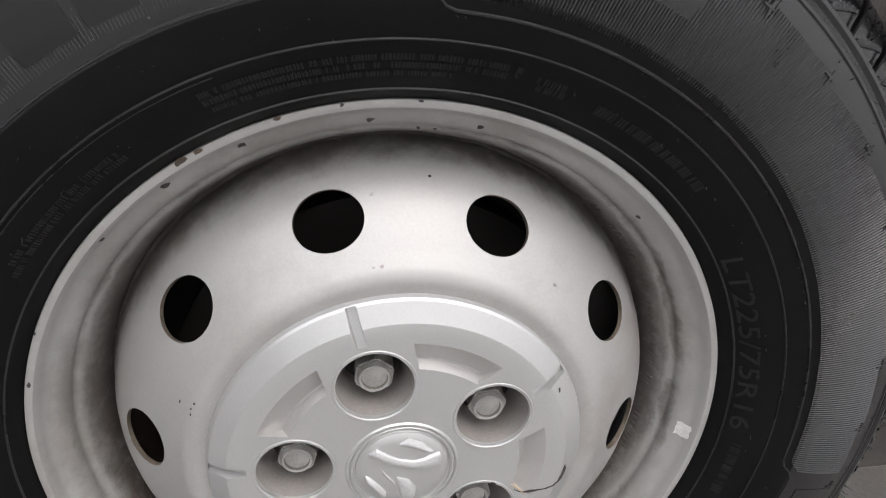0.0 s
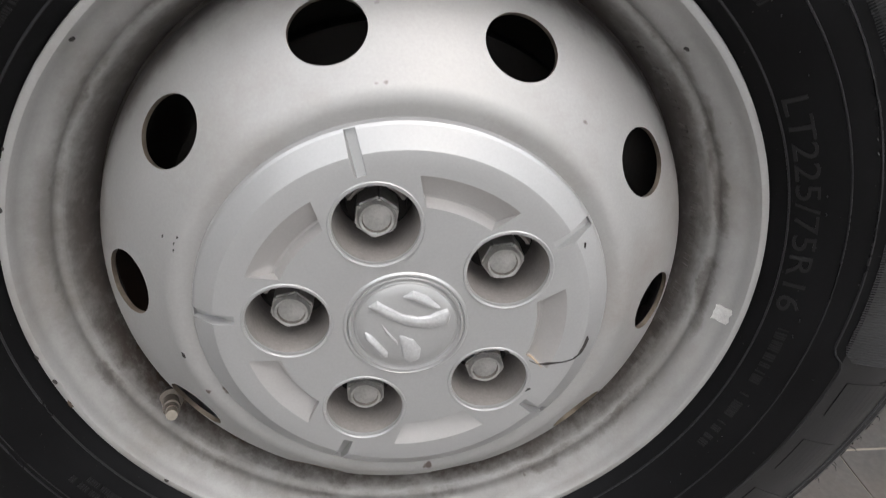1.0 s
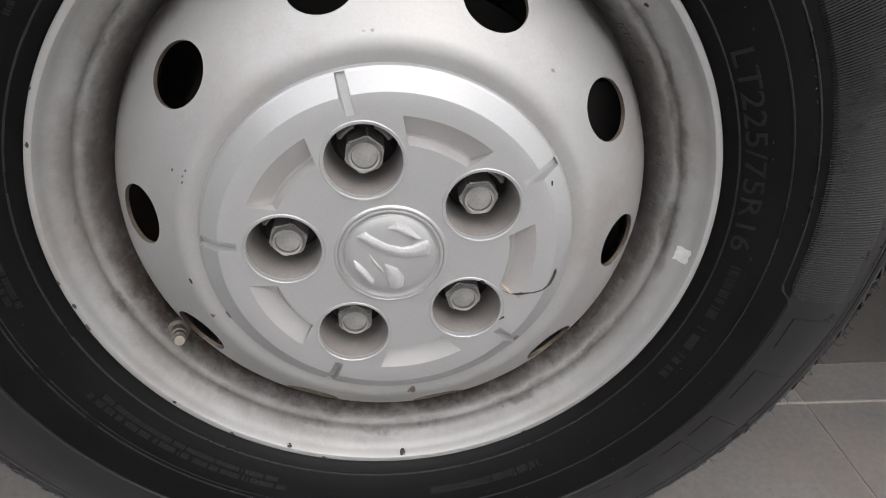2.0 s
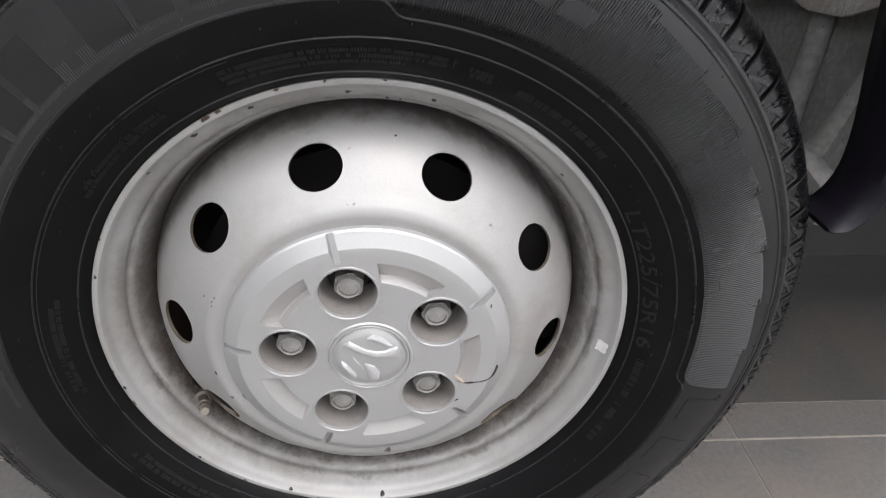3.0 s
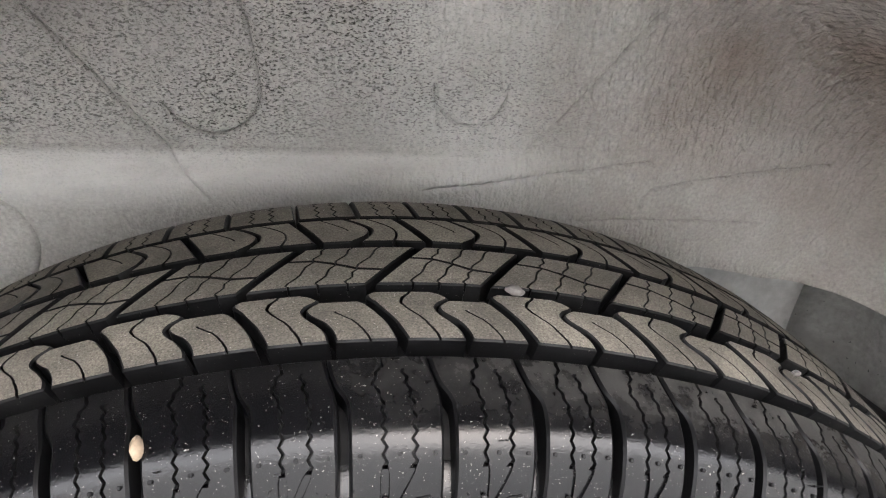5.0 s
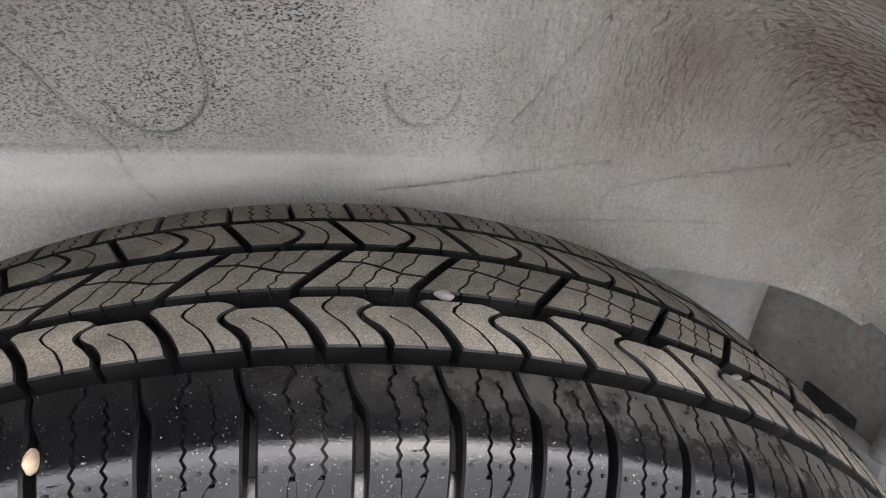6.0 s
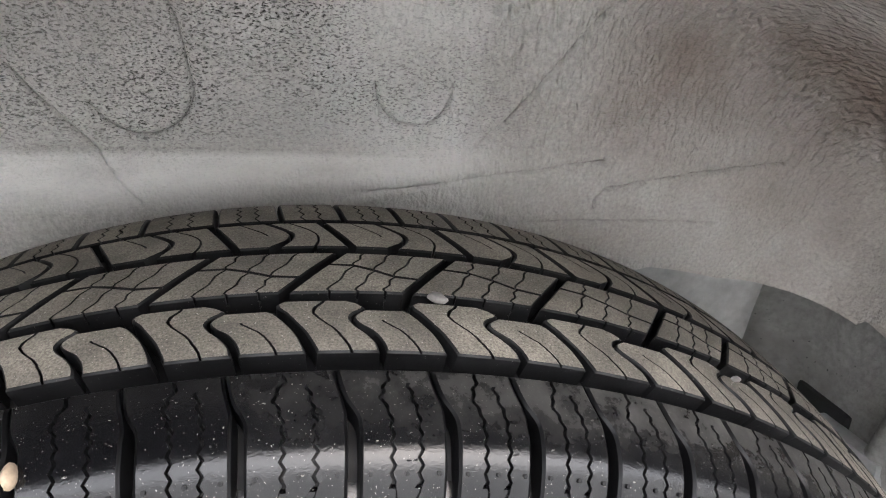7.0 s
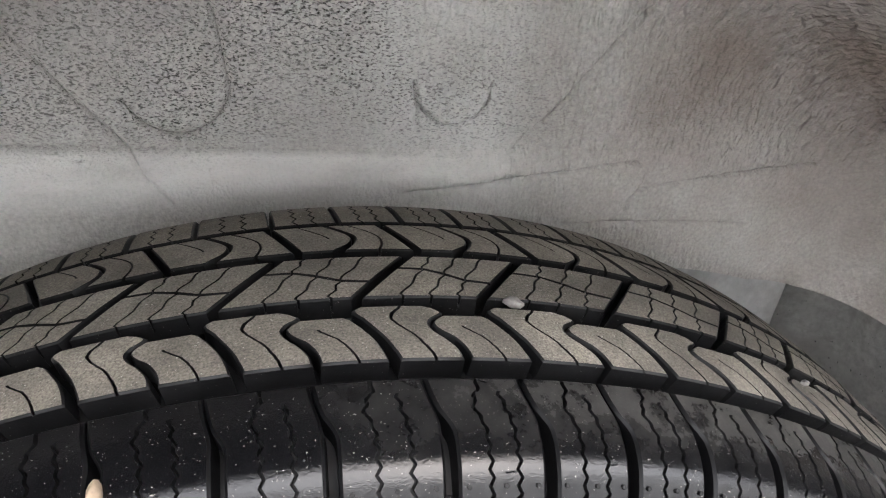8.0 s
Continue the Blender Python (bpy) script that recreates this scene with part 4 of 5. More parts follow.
for k in range(420):
    a = radians(rnd.gauss(-92, 24))
    r = 0.1885 + rnd.uniform(-0.001, 0.0075)
    y = 0.0570 - max(r - 0.1890, 0) * 2.6
    s = rnd.uniform(0.0005, 0.0016)
    bmesh.ops.create_icosphere(bm, subdivisions=1, radius=s, matrix=Matrix.Translation((r * math.cos(a), y, r * math.sin(a))) @ Matrix.Diagonal((1.6, 0.5, 1.0, 1)))
tagged(part("gutter_grime", bm, RUST, rim, "brown caked grime"), kind="stuff")

bm = bmesh.new()
rows = []
for k in range(141):
    a = radians(-160 + 128 * k / 140)
    wide = 0.55 + 0.45 * math.sin(math.pi * k / 140) + 0.5 * noise.noise((k * 0.13, 2.0, 0)) + 0.35 * noise.noise((k * 0.47, 5.0, 0))
    row = []
    for t in range(5):
        r = 0.1880 + (0.0010 + 0.0052 * max(wide, 0.1)) * t / 4
        y = float(np.interp(r, [0.1880, 0.1900, 0.1919, 0.1932, 0.1946], [0.0560, 0.0545, 0.0458, 0.0414, 0.0372])) - 0.0007 * math.sin(math.pi * t / 4) * (1 + noise.noise((k * 0.6, t, 1.0)))
        row.append(bm.verts.new((r * math.cos(a), y, r * math.sin(a))))
    rows.append(row)
for p, q in zip(rows, rows[1:]):
    for t in range(4):
        bm.faces.new((p[t], p[t + 1], q[t + 1], q[t]))
bmesh.ops.solidify(bm, geom=bm.faces[:], thickness=0.0006)
bmesh.ops.recalc_face_normals(bm, faces=bm.faces)
part("caked_dirt", bm, RUST, rim, "dark brown caked dirt")

# chips in the paint of the flange and the disc
CHIPS = [(124.8, 0.2141, 0.0032), (112.5, 0.2126, 0.0026), (93.8, 0.2088, 0.0026), (86.0, 0.2002, 0.0016), (83.3, 0.2004, 0.0014), (77.0, 0.2085, 0.0022), (44.2, 0.2085, 0.0020),
         (137, 0.2159, 0.0018), (155, 0.2222, 0.0016), (164.2, 0.2202, 0.0018), (97.4, 0.2217, 0.0016), (86.9, 0.2219, 0.0014), (190, 0.2219, 0.0020), (195, 0.2203, 0.0022),
         (222.5, 0.2195, 0.0018), (248.2, 0.2171, 0.0018), (-87.0, 0.2164, 0.0022), (158.8, 0.1379, 0.0010), (156.3, 0.1300, 0.0010), (160.0, 0.1300, 0.0009),
         (158.3, 0.1308, 0.0008), (191.3, 0.1300, 0.0024), (83.3, 0.1740, 0.0010), (-60, 0.2214, 0.0016)]
RUSTED = [(120.0, 0.2216, 0.0042), (117.4, 0.2214, 0.0024), (106.0, 0.2218, 0.0022), (200.0, 0.2216, 0.0030), (236.0, 0.2212, 0.0026), (-104.0, 0.2210, 0.0024)]


def rim_y(r):
    pts = sorted([(a, b) for a, b in (DISC[:-1] if r < 0.182 else RIM[3:18])])
    return float(np.interp(r, [p[0] for p in pts], [p[1] for p in pts]))


rnd = random.Random(12)
for a, r, s in CHIPS + RUSTED:
    bm = bmesh.new()
    n = 9
    c = radians(a)
    pts = []
    for k in range(n):
        t = 2 * math.pi * k / n
        d = s * rnd.uniform(0.55, 1.1)
        rr, aa = r + d * 0.6 * math.sin(t), c + d * 1.1 * math.cos(t) / r
        pts.append(bm.verts.new((rr * math.cos(aa), rim_y(rr) - 0.0004, rr * math.sin(aa))))
    low = [bm.verts.new(v.co + Vector((0, 0.0006, 0))) for v in pts]
    bm.faces.new(pts)
    for k in range(n):
        bm.faces.new((pts[k], pts[(k + 1) % n], low[(k + 1) % n], low[k]))
    bmesh.ops.recalc_face_normals(bm, faces=bm.faces)
    part("paint_chip", bm, CHIP if (a, r, s) in CHIPS else RUST, rim, smooth=False)

# white paper patch on the flange
bm = bmesh.new()
row = []
for i in range(5):
    for j in range(4):
        a, r = radians(-7.1 - 1.6 + 3.1 * i / 4 + 0.25 * (j % 2)), 0.2085 + 0.0072 * j / 3 + 0.0004 * (i % 2)
        row.append(bm.verts.new((r * math.cos(a), rim_y(r) - 0.0007, r * math.sin(a))))
for i in range(4):
    for j in range(3):
        bm.faces.new((row[i * 4 + j], row[i * 4 + j + 1], row[i * 4 + 5 + j], row[i * 4 + 4 + j]))
bmesh.ops.solidify(bm, geom=bm.faces[:], thickness=0.0003)
bmesh.ops.recalc_face_normals(bm, faces=bm.faces)
part("paper_patch", bm, STICKER, rim, "torn white paper patch")

# stamped marks round the gutter: plain bars
bm = bmesh.new()
rnd = random.Random(21)
a = -52.0
while a < 48:
    n = rnd.uniform(0.5, 1.1)
    if rnd.random() > 0.25:
        c = radians(a)
        m = Matrix.Translation((0.1944 * math.cos(c), 0.0385, 0.1944 * math.sin(c))) @ Matrix.Rotation(-c, 4, "Y") @ Matrix.Rotation(radians(-70), 4, "Z")
        box(bm, (0.0056, 0.0020, 0.0010 + 0.0010 * rnd.random()), m)
    a += n + rnd.uniform(0.35, 0.6)
tagged(part("stamping", bm, SILVER, rim, smooth=False), kind="stuff")

# tyre valve
valve = part("valve", lathe([(0.0, -0.036), (0.0035, -0.036), (0.0038, -0.030), (0.0036, -0.0285), (0.0045, -0.028), (0.0045, -0.023), (0.0040, -0.0225),
                             (0.0040, -0.010), (0.0062, -0.009), (0.0066, -0.002), (0.0050, 0.004), (0.0, 0.004)], 20), VALVE, wheel, "grimy metal tyre valve")
lean = Vector((-0.0125, 0.037, -0.0175)).normalized()
valve.matrix_local = Matrix.Translation((-0.163, 0.040, -0.110)) @ lean.to_track_quat("Y", "Z").to_matrix().to_4x4() @ Matrix.Diagonal((1.3, 1.0, 1.3, 1))
bm = lathe([(0.0, -0.0435), (0.0027, -0.0435), (0.0030, -0.042), (0.0030, -0.0360), (0.0, -0.0360)], 16)
part("valve_cap", bm, BRASS, valve)
bm = lathe([(0.005, 0.0005), (0.0085, 0.0005), (0.0098, 0.003), (0.0102, 0.008), (0.005, 0.008)], 20)
part("valve_seat", bm, RUST, valve)

# ---------------------------------------------------------------- hub cap
FACE = -0.0312
CAPP = [(0.0, FACE), (0.0286, FACE), (0.0296, FACE + 0.0009), (0.0304, FACE + 0.0006), (0.0310, FACE - 0.0009), (0.0320, FACE - 0.0010), (0.0327, FACE + 0.0003), (0.0335, FACE - 0.0007), (0.0345, FACE - 0.0006), (0.0354, FACE + 0.0004), (0.060, FACE), (0.0965, FACE), (0.1042, FACE), (0.1051, FACE + 0.0002), (0.1060, FACE + 0.0008),
        (0.1158, FACE + 0.0068), (0.1172, FACE + 0.0083), (0.1180, FACE + 0.0115), (0.1174, FACE + 0.0150), (0.0, FACE + 0.0150)]
hub_cap = part("hub_cap", lathe(CAPP, 200), [CAP, CAP_WARM], wheel, "scuffed silver plastic hub cover with a crack")
bm1, bm2, bm3 = bmesh.new(), bmesh.new(), bmesh.new()
for k in range(5):
    a = radians(PHI - 72 * k)
    c = Vector((0.0655 * math.cos(a), 0, 0.0655 * math.sin(a)))
    q = Vector((0, 1, 0)).to_track_quat("Z", "Y").to_matrix().to_4x4()
    bmesh.ops.create_cone(bm1, cap_ends=True, segments=48, radius1=0.0240, radius2=0.0215, depth=0.06, matrix=Matrix.Translation(c + Vector((0, -0.026, 0))) @ q)
    wedge_at = len(bm3.verts)
    box(bm3, (0.0240, 0.016, 0.0100), Matrix.Rotation(-a, 4, "Y") @ Matrix.Translation((0.1072, FACE - 0.0014, 0)) @ Matrix.Rotation(radians(20), 4, "Z"))
    bm3.verts.ensure_lookup_table()
    for v in bm3.verts[wedge_at:]:
        # narrow towards the bottom of the slot
        out = Vector((math.cos(a), 0, math.sin(a)))
        mid_line = out * v.co.dot(out) + Vector((0, v.co.y, 0))
        if v.co.y > FACE - 0.002:
            v.co = mid_line + (v.co - mid_line) * 0.5
    # curved recess between two bolts
    mid = PHI - 72 * k - 36
    rows = []
    for i in range(13):
        g = -1 + i / 6
        rows.append([bm2.verts.new((r * math.cos(radians(mid + g * s)), y, r * math.sin(radians(mid + g * s)))) for r, y, s in
                     ((0.0724, FACE - 0.004, 14.2), (0.1000, FACE - 0.004, 19.4), (0.0792, FACE + 0.0062, 15.8), (0.0778, FACE + 0.0062, 15.2))])
    for p, q2 in zip(rows, rows[1:]):
        for j in range(4):
            bm2.faces.new((p[j], p[(j + 1) % 4], q2[(j + 1) % 4], q2[j]))
    bm2.faces.new(rows[0])
    bm2.faces.new(rows[-1][::-1])
cut(hub_cap, [cutter(bm1, CAP), cutter(bm2, CAP_WARM), cutter(bm3, CAP)], 0.24)

for k in range(5):
    a = radians(PHI - 72 * k)
    c = Vector((0.0655 * math.cos(a), 0, 0.0655 * math.sin(a)))
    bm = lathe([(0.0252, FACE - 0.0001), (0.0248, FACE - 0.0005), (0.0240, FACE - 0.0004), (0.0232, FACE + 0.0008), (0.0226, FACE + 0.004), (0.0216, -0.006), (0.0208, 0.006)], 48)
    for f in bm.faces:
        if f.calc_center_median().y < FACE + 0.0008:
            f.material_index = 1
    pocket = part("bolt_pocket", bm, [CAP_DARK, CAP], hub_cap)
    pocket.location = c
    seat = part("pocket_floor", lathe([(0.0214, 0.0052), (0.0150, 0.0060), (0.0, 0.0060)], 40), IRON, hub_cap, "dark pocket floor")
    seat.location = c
    m = Matrix.Translation(c * 0.982) @ Matrix.Rotation(radians(17 * k + 8), 4, "Y")
    bm = bmesh.new()
    q = Vector((0, 1, 0)).to_track_quat("Z", "Y").to_matrix().to_4x4()
    bmesh.ops.create_cone(bm, cap_ends=True, segments=6, radius1=0.0128, radius2=0.0128, depth=0.023, matrix=Matrix.Translation((0, -0.0085, 0)) @ q)
    bmesh.ops.bevel(bm, geom=[e for e in bm.edges], offset=0.0012, segments=2, affect="EDGES")
    bolt = part("wheel_bolt", bm, BOLT, wheel, "weathered hexagonal wheel bolt")
    bolt.matrix_local = m
    bm = lathe([(0.0, -0.0150), (0.0052, -0.0153), (0.0070, -0.0180), (0.0079, -0.0218), (0.0092, -0.0222), (0.0106, -0.0200)], 32)
    for f in bm.faces:
        f.material_index = int(f.calc_center_median().xz.length < 0.0077)
    part("bolt_face", bm, [BOLT, BOLT_DISH], bolt)
    bm = lathe([(0.0100, -0.004), (0.0165, -0.002), (0.0175, 0.004), (0.0100, 0.006)], 32, closed=True)
    part("bolt_collar", bm, IRON, bolt)
    for a0 in (28, 112):
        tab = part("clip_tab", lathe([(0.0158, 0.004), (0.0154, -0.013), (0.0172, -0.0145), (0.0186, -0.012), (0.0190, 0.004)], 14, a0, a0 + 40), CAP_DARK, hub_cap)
        tab.location = c * 0.982

# centre badge, an abstract relief
badge = part("badge", lathe([(0.0, FACE - 0.0026), (0.012, FACE - 0.0024), (0.022, FACE - 0.0018), (0.0272, FACE - 0.0008), (0.0286, FACE + 0.0006)], 80), CAP, hub_cap, "raised silver centre badge")


def relief(pts, tall, top):
    """A rounded ridge along points (x, z, half width)."""
    bm = bmesh.new()
    rows = []
    for i, (x, z, hw) in enumerate(pts):
        p, q = Vector(pts[max(i - 1, 0)][:2]), Vector(pts[min(i + 1, len(pts) - 1)][:2])
        d = (q - p).normalized()
        nrm = Vector((-d.y, d.x))
        row = []
        for s in (-1, -0.7, -0.25, 0.25, 0.7, 1):
            h = tall * math.sqrt(max(1 - s * s, 0)) * min(hw / 0.002, 1)
            row.append(bm.verts.new((x + nrm.x * s * hw, top - h + 0.0004, z + nrm.y * s * hw)))
        rows.append(row)
    for p, q in zip(rows, rows[1:]):
        for j in range(5):
            bm.faces.new((p[j], p[j + 1], q[j + 1], q[j]))
    bmesh.ops.recalc_face_normals(bm, faces=bm.faces)
    return bm


B = FACE - 0.0018
SHAPES = [[(-0.0205, 0.0145, 0.0006), (-0.0170, 0.0155, 0.0030), (-0.0110, 0.0112, 0.0036), (-0.003, 0.0068, 0.0036), (0.006, 0.0042, 0.0040), (0.0135, 0.0040, 0.0050), (0.0205, 0.0065, 0.0056), (0.0240, 0.0110, 0.0016)],
          [(-0.0018, 0.0205, 0.0008), (0.0030, 0.0218, 0.0028), (0.0100, 0.0185, 0.0030), (0.0155, 0.0145, 0.0018), (0.0185, 0.0130, 0.0006)],
          [(-0.0232, -0.0025, 0.0006), (-0.0215, -0.0055, 0.0022), (-0.0165, -0.0120, 0.0026), (-0.0125, -0.0180, 0.0026), (-0.0110, -0.0205, 0.0006)],
          [(-0.0040, -0.0050, 0.0010), (0.0005, -0.0100, 0.0050), (0.0030, -0.0160, 0.0062), (0.0030, -0.0215, 0.0050), (0.0025, -0.0240, 0.0010)],
          [(-0.0145, 0.0040, 0.0005), (-0.0105, -0.0030, 0.0012), (-0.0060, -0.0090, 0.0012), (-0.0045, -0.0125, 0.0005)]]
for s in SHAPES:
    part("badge_relief", relief(s, 0.0031, B), BADGE, badge)

# the crack through one recess
bm = bmesh.new()
pts = [(-20.6, 0.0785, 0.0004), (-21.2, 0.0830, 0.0010), (-20.8, 0.0874, 0.0013), (-19.4, 0.0915, 0.0016), (-18.5, 0.0945, 0.0009), (-17.4, 0.0990, 0.0005), (-15.4, 0.1036, 0.0004), (-12.8, 0.1064, 0.0011), (-10.4, 0.1074, 0.0012), (-7.6, 0.1078, 0.0012), (-6.5, 0.1078, 0.0003)]
rows = []
for d, r, hw in pts:
    y = float(np.interp(r, [p[0] for p in CAPP[8:17]], [p[1] for p in CAPP[8:17]]))
    rows.append([(radians(d), r - hw, y), (radians(d), r + hw, y)])
for p, q in zip(rows, rows[1:]):
    vs = [bm.verts.new((r * math.cos(d), y + up, r * math.sin(d))) for up in (-0.0005, 0.0004) for d, r, y in (p[0], q[0], q[1], p[1])]
    bm.faces.new(vs[:4])
    for k in range(4):
        bm.faces.new((vs[k], vs[(k + 1) % 4], vs[4 + (k + 1) % 4], vs[4 + k]))
bmesh.ops.recalc_face_normals(bm, faces=bm.faces)
part("crack", bm, CHIP, hub_cap, "dark jagged crack", smooth=False)
bm = bmesh.new()
rows = []
for i in range(6):
    d, r = radians(-17.6 - 4.6 * i / 5), 0.0752 + 0.0135 * i / 5
    rows.append([bm.verts.new(((r + e) * math.cos(d), y, (r + e) * math.sin(d))) for e, y in ((-0.0015, FACE - 0.0004), (0.0012 - 0.0003 * i, FACE - 0.0005), (0.0012 - 0.0003 * i, FACE + 0.0012))])
for a, b in zip(rows, rows[1:]):
    for k in range(2):
        bm.faces.new((a[k], a[k + 1], b[k + 1], b[k]))
bmesh.ops.recalc_face_normals(bm, faces=bm.faces)
part("broken_edge", bm, TAN, hub_cap, "tan broken plastic edge", smooth=False)

for ang, rad, long, wide in ((-19.0, 0.0890 * 0.703, 0.0036, 0.0020), (-34.2, 0.0900, 0.0012, 0.0042), (27.0, 0.1085, 0.0010, 0.0032)):
    bm = bmesh.new()
    c = radians(ang)
    box(bm, (long, 0.0012, wide), Matrix.Rotation(-c, 4, "Y") @ Matrix.Translation((rad, FACE + (0.0001 if rad < 0.1 else 0.0023), 0)) @ Matrix.Rotation(radians(25), 4, "Y"), 0.0004)
    part("gouge", bm, CHIP, hub_cap, "small dark gouge")

# ---------------------------------------------------------------- behind the wheel
brake = tagged(thing("brake_disc", (0, 0, AXLE)), "dark rusty brake disc on the axle, behind the wheel", "brake")
bm = lathe([(0.045, 0.010), (0.080, 0.012), (0.088, 0.050), (0.150, 0.052), (0.150, 0.078), (0.060, 0.078), (0.045, 0.05)], 96, closed=True)
part("rotor", bm, IRON, brake)
part("dust_shield", lathe([(0.04, 0.094), (0.10, 0.092), (0.176, 0.098), (0.176, 0.102), (0.10, 0.096), (0.04, 0.098)], 96, closed=True), IRON, brake)
bm = bmesh.new()
box(bm, (0.09, 0.075, 0.14), pose(0.125, 0.075, 0.02, 0, -8, 0), 0.012)
part("caliper", bm, IRON, brake)
bm = bmesh.new()
tube(bm, [(0, 0.06, 0), (0, 0.4, 0)], 0.04, 20)
part("axle_stub", bm, IRON, brake)

# ---------------------------------------------------------------- van: liner, panel, moulding, body
van = tagged(thing("van_body", (0, 0, AXLE)), "dark grey van body with felt-lined wheel arch and black moulding", "van")

def seg(px, pz, a, b):
    ax, az, bx, bz = *a, *b
    t = max(0, min(1, ((px - ax) * (bx - ax) + (pz - az) * (bz - az)) / ((bx - ax) ** 2 + (bz - az) ** 2)))
    return math.hypot(px - ax - t * (bx - ax), pz - az - t * (bz - az))


LINES = [((-0.240, 0.505), (-0.187, 0.437)), ((-0.187, 0.437), (-0.153, 0.393)), ((-0.153, 0.393), (-0.104, 0.3335)), ((-0.088, 0.480), (-0.0725, 0.436)), ((-0.0725, 0.436), (-0.068, 0.398)), ((0.0085, 0.47), (0.009, 0.386)),
         ((0.178, 0.458), (0.131, 0.395)), ((0.131, 0.395), (0.098, 0.360)), ((0.03, 0.338), (0.080, 0.342)), ((0.080, 0.342), (0.19, 0.3517)),
         ((0.189, 0.316), (0.1885, 0.3232)), ((0.1885, 0.3232), (0.1963, 0.3319)), ((0.1963, 0.3319), (0.2302, 0.3375)), ((0.2302, 0.3375), (0.3286, 0.3518)), ((0.1412, 0.308), (0.2827, 0.3031))]
ARCS = [(-0.098, 0.400, 0.030, 200, 365), (0.059, 0.401, 0.0235, 170, 370), (-0.245, 0.301, 0.037, -45, 125)]


def emboss(x, z):
    d = 0.0
    for a, b in LINES:
        d = max(d, (0.3 if a[0] == 0.0085 else 1.0) * (1 - seg(x, z, a, b) / 0.0030) * (0.75 + 0.5 * noise.noise((x * 90, z * 90, 3.0))))
    for cx, cz, r, a0, a1 in ARCS:
        t = math.degrees(math.atan2(z - cz, x - cx))
        if any(a0 <= t + k <= a1 for k in (0, 360)):
            d = max(d, 1 - abs(math.hypot(x - cx, z - cz) - r) / 0.0026)
    return max(d, 0.0)


def barrel_radius(deg):
    return min(0.535, 0.402 / max(math.sin(radians(abs(deg))), 0.1))


# sheet: radius is given from the barrel's own (negative inward) and y
TURN = [(-0.070, 0.0), (-0.055, -0.002), (-0.040, -0.009), (-0.026, -0.020), (-0.014, -0.036), (-0.006, -0.060), (-0.001, -0.095), (0.0, -0.130), (0.0, -0.19), (0.0, -0.245)]
LOW = [(0.30, 36.0), (0.36, 42.5), (0.395, 50.0), (0.425, 54.0), (0.453, 57.4), (0.466, 58.8)]


def liner_end(r, y):
    """Where the sheet ends to the right, in degrees."""
    if y < 0.20:
        return float(np.interp(y, [0.0, 0.03, 0.1, 0.15, 0.20], [53.0, 54.8, 58.2, 58.8, 57.8]))
    return float(np.interp(r, [p[0] for p in LOW], [p[1] for p in LOW]))


bm = bmesh.new()
NA, NIN, NTURN = 820, 190, 60
creases = []
rows = []
for k in range(NIN + NTURN + 1):
    row = []
    for i in range(NA + 1):
        f = i / NA
        deg = -62 + 124 * f
        for _ in range(3):
            R = barrel_radius(deg)
            if k <= NIN:
                r, dy = 0.27 + (R - 0.07 - 0.27) * k / NIN, 0.0
            else:
                u = (k - NIN) / NTURN * (len(TURN) - 1)
                r, dy = R + spline([(q, p[0]) for q, p in enumerate(TURN)], u), spline([(q, p[1]) for q, p in enumerate(TURN)], u)
            start = -math.degrees(math.acos(min(0.246 / r, 1.0)))
            deg = start + (liner_end(r, 0.253 + dy) - start) * f
        a = radians(deg)
        x, z = r * math.sin(a), r * math.cos(a)
        y = 0.2535
        right_part = 1 / (1 + math.exp(-(x - 0.10) / 0.035))
        lift = min(max((0.3615 - z) / 0.019, 0), 1)
        y -= (0.0155 * (1 - (1 - lift) ** 1.6) + 0.06 * max(0.3425 - z, 0)) * (1 - right_part)
        y += 0.05 * min(max(x - 0.06, 0), 0.16) - 0.0003
        press = emboss(x, z) * (k <= NIN + 8)
        creases.append(min(press, 1.0))
        y += 0.0044 * press
        bumps = 0.0012 * noise.noise((x * 20, y * 20, z * 20))
        y = y + dy + (bumps if k <= NIN else 0.0)
        if k > NIN:
            x, z = x * (1 + bumps * 2), z * (1 + bumps * 2)
        row.append(bm.verts.new((x, y, z)))
    rows.append(row)
for a, b in zip(rows, rows[1:]):
    for i in range(NA):
        bm.faces.new((a[i], a[i + 1], b[i + 1], b[i]))
bmesh.ops.recalc_face_normals(bm, faces=bm.faces)
tuck = bm.verts.layers.float.new("crease")
for v, press in zip(bm.verts, creases):
    v[tuck] = press
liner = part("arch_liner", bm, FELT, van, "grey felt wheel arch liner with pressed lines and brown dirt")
md = liner.modifiers.new("thick", "SOLIDIFY")
md.thickness, md.offset = 0.003, 0

# what shows below the liner's other end: a browned inner panel and a black hose
bm = bmesh.new()
box(bm, (0.30, 0.012, 0.20), pose(-0.36, 0.275, 0.16), 0.003)
part("inner_panel", bm, BROWNED, van, "dirty browned metal panel")
bm = bmesh.new()
tube(bm, [(-0.335, 0.245, 0.185), (-0.326, 0.230, 0.215), (-0.308, 0.222, 0.238), (-0.285, 0.222, 0.243), (-0.262, 0.235, 0.228), (-0.250, 0.250, 0.200)], 0.013, 16)
part("hose", bm, BLACK_PLASTIC, van, "black rubber hose")

# sealed metal panel below the liner's edge, with a post and a slanting rib
bm = bmesh.new()
rows = []
